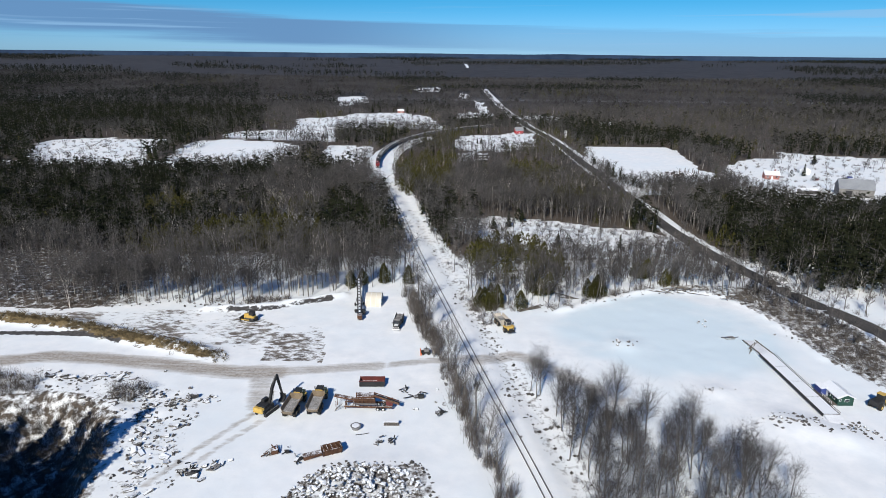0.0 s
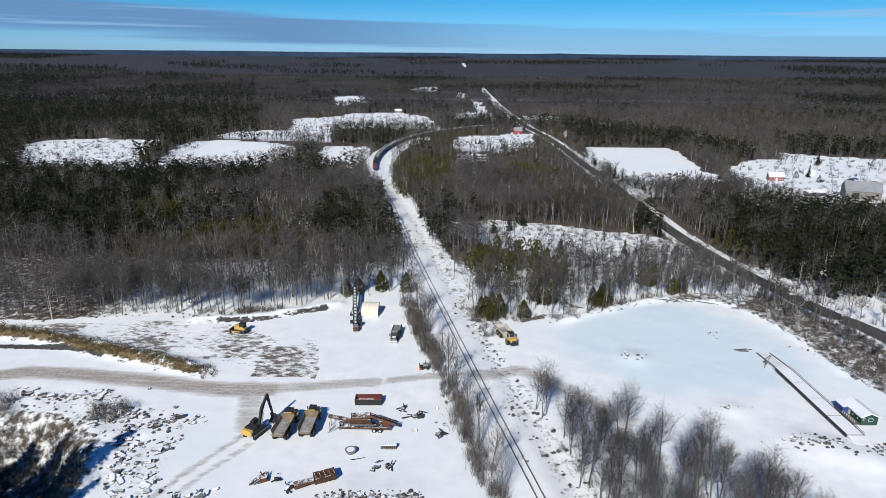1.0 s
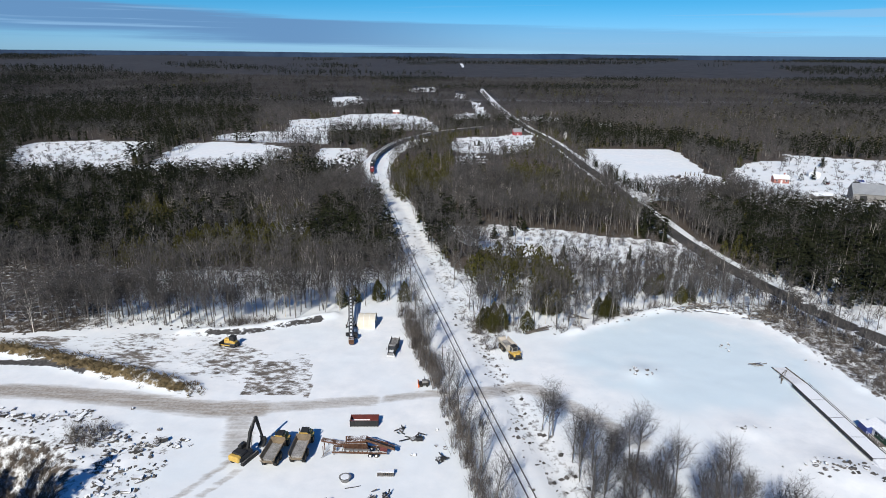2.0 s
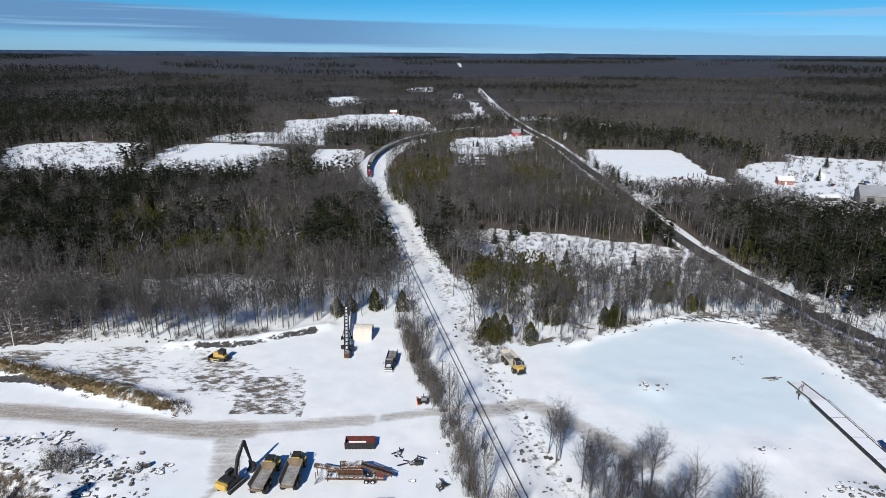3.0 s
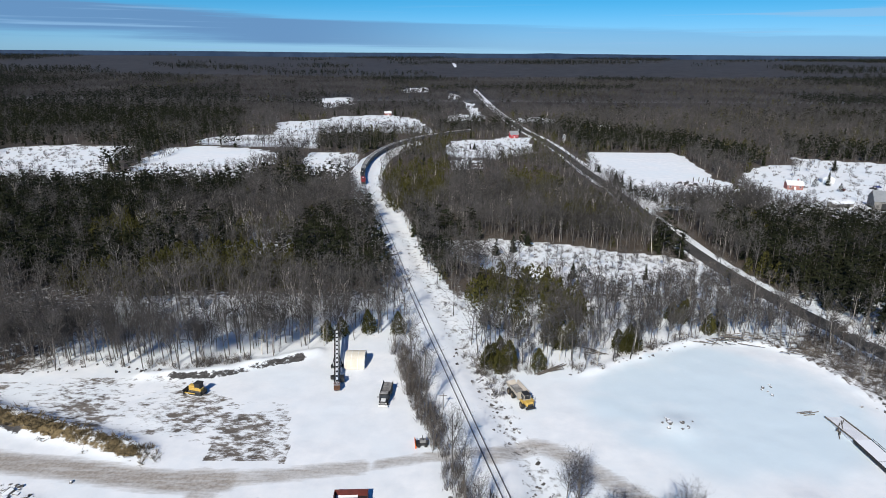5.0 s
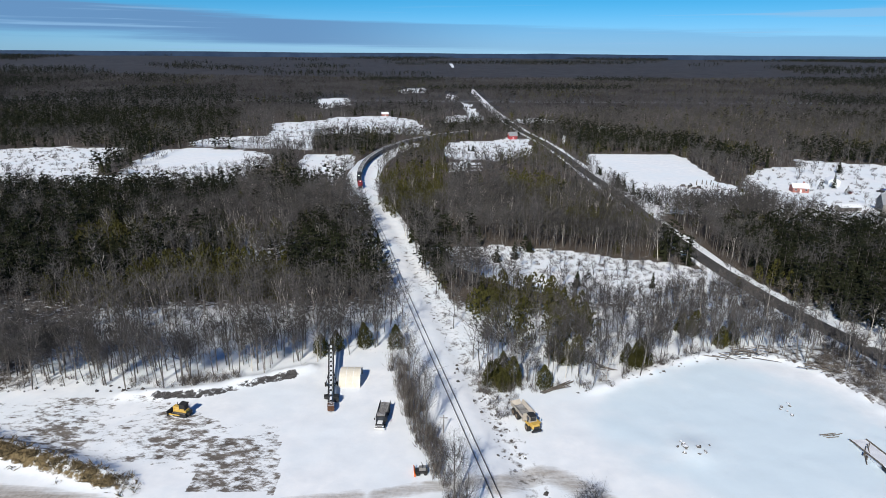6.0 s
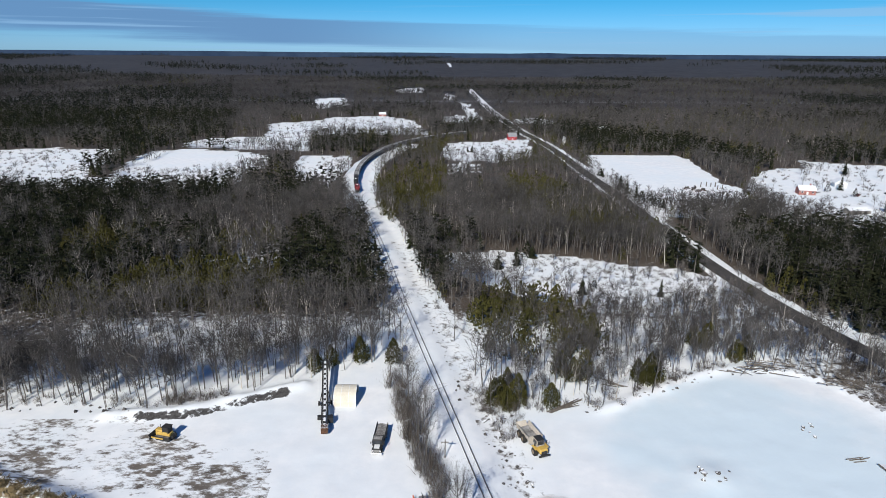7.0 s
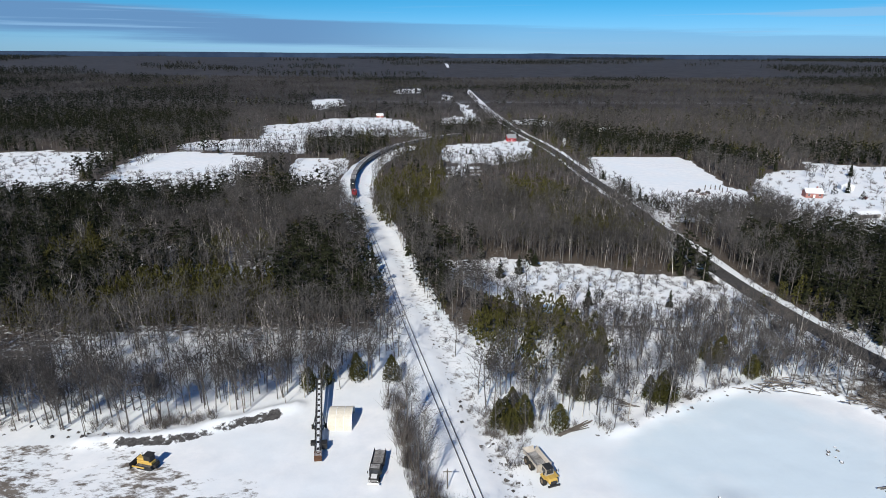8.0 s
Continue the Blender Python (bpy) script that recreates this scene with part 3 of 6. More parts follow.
def pine_tree(seed, detail, h=14.0, wide=3.4):
    """A white pine: uneven tiers of boughs with tufts of needles, gaps between them, a ragged top."""
    r, b = np.random.RandomState(seed), Bag()
    b.add(tube((0, 0, -0.4), (0, 0, h * 0.97), 0.2, 0.03, 5 if detail == 3 else 3))
    n, k, s = ((6, 4, 1.9), (10, 5, 1.25), (15, 8, 0.8), (34, 30, 0.34))[detail]
    for i in range(n):
        u = 0.22 + 0.78 * (i + r.rand()) / n
        a = i * 2.4 + r.normal(0, 0.5)
        ln = wide * (1.08 - u) ** 0.6 * r.uniform(0.5, 1.15) + 0.25
        out = np.array([math.cos(a), math.sin(a), 0])
        p0 = np.array([0, 0, h * u])
        p1 = p0 + out * ln + np.array([0, 0, ln * r.uniform(-0.05, 0.3)])
        if detail == 3:
            b.add(tube(p0, p1, 0.06, 0.02, 3))
        w = r.uniform(0.15, 1.0, k)[:, None] ** 0.7
        q0 = p0 * (1 - w) + p1 * w + r.normal(0, 1, (k, 3)) * (0.24, 0.24, 0.10) * ln
        q1 = q0 + (out * 0.5 + r.normal(0, 0.6, (k, 3)) * (1, 1, 0.5) + np.array([0, 0, 0.35])) * s * 1.3
        b.add(tri_blades(q0, q1, s, r), 1)
    return b.done()


def needle_tree(seed, detail, h=12.0, wide=2.3, droop=0.25, ragged=0.2, start=0.06):
    """A spruce or pine: whorls of drooping boughs round a stem."""
    r, b = np.random.RandomState(seed), Bag()
    b.add(tube((0, 0, -0.4), (0, 0, h * 0.98), 0.17, 0.02, 5 if detail == 3 else 3))
    layers, arms = ((4, 4), (7, 5), (12, 6), (24, 10))[detail]
    for i in range(layers):
        u = start + (1 - start) * (i + 0.2 * r.rand()) / layers
        reach = wide * (1 - u) ** 0.8 * r.uniform(1 - ragged, 1 + ragged) + 0.12
        a = r.rand() * 6.28 + np.arange(arms) * 2 * math.pi / arms + r.normal(0, 0.16, arms)
        ln = reach * r.uniform(0.75, 1.2, arms)
        jig = r.normal(0, 0.55, arms) * h / layers
        z0, z1 = h * u + 0.42 * h / layers + jig, h * u - droop * ln + jig
        out = np.stack([np.cos(a), np.sin(a)], 1)
        sd = np.stack([-np.sin(a), np.cos(a)], 1)
        root = np.column_stack([out * 0.08, z0 + 0.45 * h / layers])
        tip = np.column_stack([out * ln[:, None], z1])
        w = (ln * 2.4 / arms * (1.0 if detail == 3 else 1.2) * r.uniform(0.7, 1.2, arms))[:, None]
        midp = np.column_stack([out * ln[:, None] * 0.62, (z0 * 0.4 + z1 * 0.6) + 0.05])
        ml, mr = midp.copy(), midp.copy()
        ml[:, :2] -= sd * w
        mr[:, :2] += sd * w
        ml[:, 2] -= 0.12 * ln
        mr[:, 2] -= 0.12 * ln
        v = np.stack([root, ml, tip, mr], 1).reshape(-1, 3)
        k = np.arange(arms)[:, None] * 4
        b.add((v, np.vstack([k + [0, 1, 2], k + [0, 2, 3]])), 1)
        if detail == 3:
            s = r.rand(arms * 3, 1)
            kk = np.repeat(np.arange(arms), 3)
            q0 = root[kk] * (1 - s) + tip[kk] * s
            q1 = q0 + np.column_stack([out[kk] * 0.45 + r.normal(0, 0.35, (arms * 3, 2)), r.normal(-0.12, 0.12, arms * 3)])
            b.add(tri_blades(q0, q1, 0.28, r), 1)
    return b.done()


def cedar_tree(seed, detail, h=8.0, wide=1.7):
    """A dense cedar: a full pointed crown of upright sprays."""
    r, b = np.random.RandomState(seed), Bag()
    b.add(tube((0, 0, -0.4), (0, 0, h * 0.9), 0.14, 0.02, 5 if detail == 3 else 3))
    k = (16, 44, 120, 1500)[detail]
    u = r.rand(k) ** 1.25
    a = r.rand(k) * 6.283
    rad = wide * np.minimum(1.0, 1.7 * (1 - u)) ** 0.75 * r.uniform(0.55, 1.05, k) * (1 + 0.22 * np.sin(a * 3 + seed))
    q0 = np.stack([np.cos(a) * rad, np.sin(a) * rad, u * h * 0.92 + 0.1], 1)
    s = (1.7, 1.25, 0.95, 0.42)[detail]
    q1 = q0 + np.stack([np.cos(a) * 0.3 * s, np.sin(a) * 0.3 * s, r.uniform(0.5, 1.1, k) * s], 1) + r.normal(0, 0.12, (k, 3))
    b.add(tri_blades(q0, q1, s * 0.75, r), 1)
    return b.done()


def brush(seed, detail=2, h=2.6):
    """A many-stemmed leafless shrub."""
    r, b = np.random.RandomState(seed), Bag()
    k = (10, 14, 42, 90)[detail]
    q0 = np.column_stack([r.normal(0, 0.5, (k, 2)), np.full(k, -0.1)])
    q1 = q0 + np.column_stack([r.normal(0, 0.75, (k, 2)), r.uniform(0.4, 1.0, k) * h])
    b.add(tri_blades(q0, q1, (0.2, 0.2, 0.06, 0.05)[detail], r), 1)
    j = r.randint(0, k, k)
    s = r.uniform(0.35, 0.9, k)[:, None]
    p = q0[j] * (1 - s) + q1[j] * s
    b.add(tri_blades(p, p + np.column_stack([r.normal(0, 0.45, (k, 2)), r.uniform(0.2, 0.9, k)]), (0.15, 0.15, 0.045, 0.035)[detail], r), 1)
    return b.done()


def planted(name, templates, pts, size, mats, label, category, seed=1, sink=0.0):
    """Many trees in one mesh, each turned and scaled."""
    r = np.random.RandomState(seed)
    pts = np.asarray(pts, float)
    if not len(pts):
        return None
    # nothing grows on the rails or the road
    t, w = off_line(TRACK, pts[:, 0], pts[:, 1]), off_line(ROAD, pts[:, 0], pts[:, 1])
    pts = pts[~((np.abs(t) < 2.6) & (pts[:, 1] < 740)) & ~((np.abs(w) < 5.6) & (pts[:, 1] < 1610))]
    zz = height(pts[:, 0], pts[:, 1]) - sink
    which = r.randint(0, len(templates), len(pts))
    sc, an = r.uniform(size[0], size[1], len(pts)), r.rand(len(pts)) * 6.283
    V, F, I, n = [], [], [], 0
    for k, (v, f, m) in enumerate(templates):
        s = which == k
        c = int(s.sum())
        if not c:
            continue
        ca, sa, q = np.cos(an[s])[:, None], np.sin(an[s])[:, None], sc[s][:, None]
        fat = r.uniform(0.85, 1.2, (c, 1))
        X = (v[None, :, 0] * ca - v[None, :, 1] * sa) * q * fat + pts[s, 0][:, None]
        Y = (v[None, :, 0] * sa + v[None, :, 1] * ca) * q * fat + pts[s, 1][:, None]
        Z = v[None, :, 2] * q + zz[s][:, None]
        V.append(np.stack([X, Y, Z], -1).reshape(-1, 3))
        F.append((f[None] + (np.arange(c) * len(v))[:, None, None]).reshape(-1, 3) + n)
        I.append(np.tile(m, c))
        n += c * len(v)
    ob = new(name, mesh_from(name, np.vstack(V), np.vstack(F), mats, np.concatenate(I)))
    return tagged(ob, label, category, kind="stuff")


def scatter(cell, xlo, xhi, ylo, yhi, seed):
    """Jittered points on a grid."""
    r = np.random.RandomState(seed)
    gx, gy = np.meshgrid(np.arange(xlo, xhi, cell), np.arange(ylo, yhi, cell))
    p = np.stack([gx.ravel(), gy.ravel()], 1)
    return p + r.uniform(-0.5, 0.5, p.shape) * cell * 1.1


def open_ground(p):
    """True where woods may not stand."""
    x, y = p[:, 0], p[:, 1]
    o = inside(YARD_W, x, y) | inside(YARD_E, x, y)
    for f in FIELDS.values():
        o |= in_field(f, x, y)
    t, r = off_line(TRACK, x, y), np.where(y < 1610, off_line(ROAD, x, y), 99.0)
    left = 4.5 + 4.5 * step(y, 380, 430)
    right = 6.5 + 4.0 * step(y, 180, 240) * (1 - step(y, 330, 420)) + 6 * step(y, 400, 440) * (1 - 0.4 * step(y, 560, 620))
    o |= (t > -left) & (t < right) & (y < 644)
    o |= (r > -6.0) & (r < 7.0 + 4 * step(y, 260, 330) * (1 - step(y, 420, 500)))
    o |= (np.abs(x - 82) < 14) & (y > 2850) & (y < 3450)
    return o


# stands of evergreens: dark spruce and pine, olive cedar
SPRUCE_STANDS = [[(-63, 317), (-57, 338), (-37, 298), (-26, 278), (-20, 257), (-38, 250), (-56, 264)], [(-300, 420), (-246, 418), (-237, 440), (-195, 418), (-173, 456), (-126, 440), (-107, 378), (-139, 372), (-173, 384), (-184, 352), (-190, 300), (-300, 330)],
                 [(-97, 396), (-106, 456), (-74, 456), (-69, 409), (-78, 378)], [(-230, 373), (-195, 362), (-164, 318), (-145, 279), (-150, 262), (-260, 280)],
                 [(139, 332), (172, 341), (300, 352), (300, 230), (170, 200), (136, 212), (127, 247), (128, 316)], [(127, 707), (192, 732), (252, 630), (266, 516), (240, 505), (218, 560), (180, 596), (124, 592)],
                 [(-620, 640), (-400, 620), (-390, 720), (-240, 740), (-250, 900), (-700, 960)], [(-62, 590), (-45, 600), (-40, 660), (-110, 650), (-110, 600)], [(96, 283), (107, 286), (107, 318), (94, 305)]]
CEDAR_STANDS = [[(-41, 455), (-18, 514), (10, 515), (11, 423), (-2, 362), (-22, 372)], [(43, 473), (85, 455), (80, 405), (43, 405)], [(14, 216), (30, 208), (46, 216), (52, 236), (40, 254), (20, 258), (10, 240)],
                [(-122, 263), (-106, 279), (-94, 290), (-61, 284), (-39, 256), (-56, 245), (-84, 249), (-105, 240), (-140, 246)], [(-20, 560), (30, 560), (60, 530), (100, 540), (100, 560), (10, 620), (-25, 600)],
                [(-160, 300), (-130, 300), (-120, 330), (-160, 340)], [(60, 330), (105, 325), (105, 345), (60, 350)]]


def in_any(polys, p):
    o = np.zeros(len(p), bool)
    for q in polys:
        o |= inside(q, p[:, 0], p[:, 1])
    return o


def off_x(y):
    return np.interp(y, TRACK[:, 1], TRACK[:, 0])


def in_view(p, pad=25):
    return np.abs(p[:, 0]) < 0.74 * p[:, 1] + pad


def woods():
    rnd = np.random.RandomState(3)
    # (grid, y from, y to, detail)
    for tier, (cell, y0, y1, det) in enumerate(((3.25, 184, 420, 2), (5.6, 420, 930, 1), (10.0, 930, 2100, 0), (21.0, 2100, 4400, 0))):
        p = scatter(cell, -0.74 * y1 - 30, 0.74 * y1 + 30, y0, y1, 20 + tier)
        p = p[in_view(p)]
        p = p[~open_ground(p)]
        # only low growth on the near side of a field, past which the field shows
        fringe = field_fringe(p[:, 0], p[:, 1])
        fringe &= p[:, 1] > 330
        low = p[fringe & (rnd.rand(len(p)) < 0.9)]
        p = p[~fringe]
        if tier < 3:
            planted("field_fringe", [bare_tree(140 + k, max(1, min(det, 1)), 6.5, 2.0) for k in range(4)], low, (0.5, 1.1), [M["bark"], M["twig"]], "low leafless growth along the near sides of fields", "trees", 60 + tier)
        # stands change over broad patches that lie across the view
        wob = 160 * value_noise(p[:, 0], p[:, 1], 500, 2, 27)
        n = value_noise(p[:, 0] * (0.7, 0.6, 0.6, 0.6)[tier], p[:, 1] + (tier > 1) * wob, (70, 90, 200, 420)[tier], 4, 21)
        n2 = value_noise(p[:, 0] * 0.6, p[:, 1], (30, 45, 110, 200)[tier], 2, 22)
        rr = rnd.rand(len(p))
        edge = (tier == 0) & (p[:, 1] < 248)
        stand, cedars = in_any(SPRUCE_STANDS, p), in_any(CEDAR_STANDS, p)
        spruce = (stand & (rr < 0.85)) | ((n > (0.66, 0.60, 0.57, 0.56)[tier]) & (rr < (0.5, 0.65, 0.8, 0.9)[tier]) & ~edge) | ((rr < (0.012, 0.02, 0.03, 0.0)[tier]) & ~edge)
        spruce |= (p[:, 0] < -0.30 * p[:, 1]) & (n > 0.44) & (rr < 0.6) & ~edge & (tier < 3)
        spruce |= (p[:, 0] < -0.42 * p[:, 1]) & (p[:, 1] > 250) & (n > 0.36) & (rr < 0.85) & (tier < 2)
        spruce &= ~(cedars & ~stand)
        cedar = ~spruce & ((cedars & (rr < np.where(edge, 0.5, 0.85))) | ((n2 > 0.66) & (rr < 0.45) & ~edge & (tier < 3)) | ((rr > 0.985) & ~edge & (tier < 2)))
        bare = ~spruce & ~cedar
        thin = value_noise(p[:, 0], p[:, 1], 30, 2, 23)
        bare &= ~((thin < 0.34) & (rr < 0.5))
        gone = rnd.rand(len(p))
        bare &= ~(cedars & (gone < 0.55) & ~edge)
        if tier == 0:
            east = p[:, 0] > off_x(p[:, 1])
            bare &= ~(((p[:, 1] < 262) & east & (gone < 0.74)) | ((p[:, 1] < 238 + 34 * (thin - 0.5)) & ~east & (gone < 0.48)))
            bare &= ~(inside(OPEN_STAND, p[:, 0], p[:, 1]) & (gone < 0.45))
        s = (1.0, 1.0, 1.1, 1.7)[tier]
        v = (7, 6, 5, 4)[tier]
        pale = bare & (rnd.rand(len(p)) < np.where(inside(OPEN_STAND, p[:, 0], p[:, 1]), 0.35, 0.10))
        dec = [bare_tree(100 + k, det, 15.5 if tier < 2 else 13, (3.1, 3.0, 3.0, 3.6)[tier]) for k in range(v)]
        if tier < 2:
            planted("woods_pale_stems", dec, p[pale], (0.6, 1.0), [M["birch"], M["twig"]], "pale-stemmed leafless birch and poplar trees in snowy woods", "trees", 5 + tier)
            planted("woods_bare", dec, p[bare & ~pale], (0.55, 1.1), [M["bark"], M["twig"]], "grey-brown leafless broad-leaved trees of dense winter woods", "trees", 9 + tier)
        elif tier == 2:
            planted("woods_far_bare", dec, p[bare], (0.7 * s, 1.05 * s), [M["twig_far"], M["twig_far"]], "far leafless grey-brown woods reaching to the horizon", "trees", 9 + tier)
        dark = [M["bark"], M["spruce"] if tier < 2 else M["conifer_far"]]
        pine = spruce & (rnd.rand(len(p)) < 0.7)
        planted("woods_spruce", [needle_tree(200 + k, det, 11.5, 2.2, 0.2, 0.35) for k in range(5)], p[spruce & ~pine], (0.55 * s, 1.0 * s * (0.75 if tier == 3 else 1)), dark, "dark green spruce stands among bare woods", "trees", 15 + tier)
        planted("woods_pine", [pine_tree(230 + k, det, 13.5, 3.3) for k in range(v)], p[pine], (0.55 * s, 1.08 * s * (0.75 if tier == 3 else 1)), dark, "dark ragged white pines among bare woods", "trees", 35 + tier)
        planted("woods_cedar", [cedar_tree(300 + k, det, 9.5, 2.1) for k in range(v)], p[cedar], (0.6 * s, 1.15 * s), [M["bark"], M["cedar"]], "olive green cedars among bare woods", "trees", 25 + tier)


woods()


# ---- building blocks ----
def part(name, bm, mat, parent=None, label=""):
    me = bpy.data.meshes.new(name)
    bm.to_mesh(me)
    bm.free()
    me.materials.append(M[mat])
    ob = new(name, me)
    ob.parent = parent
    return tagged(ob, label)


def thing(name, x, y, rz, label, category, group="", lift=0.0):
    ob = new(name)
    ob.matrix_basis = pose(x, y, float(height(np.array([x]), np.array([y]))[0]) + lift, 0, 0, rz)
    return tagged(ob, label, category, group)


def box(bm, x0, x1, y0, y1, z0, z1, bevel=0.04, turn=None, top=1.0):
    """A bevelled block; top: how far its upper face is drawn in; turn: a matrix."""
    r = bmesh.ops.create_cube(bm, size=1.0)
    vs = r["verts"]
    for v in vs:
        k = top if v.co.z > 0 else 1.0
        v.co = Vector(((x0 + x1) / 2 + v.co.x * (x1 - x0) * k, (y0 + y1) / 2 + v.co.y * (y1 - y0) * k, (z0 + z1) / 2 + v.co.z * (z1 - z0)))
    if bevel:
        es = list({e for v in vs for e in v.link_edges})
        g = bmesh.ops.bevel(bm, geom=es, offset=bevel, segments=1, affect="EDGES", clamp_overlap=True)
        vs = list({v for v in vs if v.is_valid} | set(g["verts"]))
    if turn is not None:
        bmesh.ops.transform(bm, matrix=turn, verts=vs)
    return bm


def bar(bm, a, b, r, sides=8, r2=None):
    """A round bar or tapered pole between two points."""
    a, b = Vector(a), Vector(b)
    d = b - a
    m = Matrix.Translation((a + b) / 2) @ d.to_track_quat("Z", "Y").to_matrix().to_4x4()
    bmesh.ops.create_cone(bm, cap_ends=True, segments=sides, radius1=r, radius2=r if r2 is None else r2, depth=d.length, matrix=m)
    return bm


def beam(bm, a, b, w, h):
    """A square beam between two points."""
    a, b = Vector(a), Vector(b)
    d = b - a
    m = Matrix.Translation((a + b) / 2) @ d.to_track_quat("Y", "Z").to_matrix().to_4x4() @ Matrix.Diagonal((w, d.length, h, 1))
    bmesh.ops.create_cube(bm, size=1.0, matrix=m)
    return bm


def slab(bm, outline, axis, lo, hi):
    """An outline of (u, v) pairs drawn out along an axis: 'x' takes (y, z), 'y' takes (x, z), 'z' takes (x, y)."""
    def at(u, v, w):
        return {"x": (w, u, v), "y": (u, w, v), "z": (u, v, w)}[axis]
    a = [bm.verts.new(at(u, v, lo)) for u, v in outline]
    b = [bm.verts.new(at(u, v, hi)) for u, v in outline]
    bm.faces.new(a)
    bm.faces.new(b[::-1])
    n = len(a)
    for i in range(n):
        bm.faces.new((a[i], b[i], b[(i + 1) % n], a[(i + 1) % n]))
    bmesh.ops.recalc_face_normals(bm, faces=bm.faces[:])
    return bm


def B():
    return bmesh.new()


def wheel(parent, x, y, r, w, rim="grey"):
    """A tyre with its rim; x is the tyre's middle."""
    bm = B()
    bar(bm, (x - w / 2, y, r), (x + w / 2, y, r), r, 18)
    bmesh.ops.bevel(bm, geom=[e for e in bm.edges if abs(e.verts[0].co.x - e.verts[1].co.x) < 1e-4], offset=r * 0.12, segments=1, affect="EDGES")
    t = part("wheel", bm, "rubber", parent)
    s = 1 if x > 0 else -1
    part("rim", bar(B(), (x + s * (w / 2 - 0.1), y, r), (x + s * (w / 2 + 0.03), y, r), r * 0.5, 12), rim, t)
    return t


# ---- railway ----
TRACK_S = np.concatenate([[0], np.cumsum(np.linalg.norm(np.diff(TRACK, axis=0), axis=1))])
RAIL_TOP = 0.86


def on_track(s):
    p = np.array([np.interp(s, TRACK_S, TRACK[:, k]) for k in range(2)])
    q = np.array([np.interp(s + 1, TRACK_S, TRACK[:, k]) for k in range(2)]) - np.array([np.interp(s - 1, TRACK_S, TRACK[:, k]) for k in range(2)])
    return p, math.atan2(q[1], q[0])


def rails():
    d = np.gradient(TRACK, axis=0)
    d /= np.linalg.norm(d, axis=1)[:, None]
    nrm = np.stack([d[:, 1], -d[:, 0]], 1)
    for side in (-0.75, 0.75):
        for name, prof, mat, label in (("rail", ((-0.075, 0.58), (-0.04, RAIL_TOP - 0.02), (0.04, RAIL_TOP - 0.02), (0.075, 0.58)), "rail", "steel running rail of a single railway track"),
                                       ("rail_groove", ((-0.08, 0.5), (-0.075, 0.60), (0.075, 0.60), (0.08, 0.5)), "tie", "dark ballast groove beside the rail")):
            v = np.stack([np.stack([TRACK[:, 0] + nrm[:, 0] * (side + o), TRACK[:, 1] + nrm[:, 1] * (side + o), np.full(len(TRACK), h)], 1) for o, h in prof], 1)
            k, n = len(prof), len(TRACK)
            a = (np.arange(n - 1)[:, None] * k + np.arange(k - 1)[None, :]).ravel()
            ob = new(name, mesh_from(name, v.reshape(-1, 3), np.stack([a, a + k, a + k + 1, a + 1], 1), [M[mat]]))
            tagged(ob, label, "rail", kind="structure")


rails()


def bogie(parent, y, axles=2):
    bm = B()
    for s in (-0.95, 0.95):
        box(bm, s - 0.12, s + 0.12, y - 1.25, y + 1.25, 0.3, 0.75, 0.03)
    box(bm, -0.95, 0.95, y - 0.3, y + 0.3, 0.4, 0.8, 0.03)
    b = part("bogie", bm, "black", parent)
    for k in range(axles):
        yy = y + (k - (axles - 1) / 2) * (1.8 if axles == 2 else 1.0)
        wb = B()
        for s in (-0.75, 0.75):
            bar(wb, (s - 0.06, yy, 0.46), (s + 0.06, yy, 0.46), 0.46, 14)
        bar(wb, (-0.75, yy, 0.46), (0.75, yy, 0.46), 0.08, 6)
        part("wheelset", wb, "rail", b)


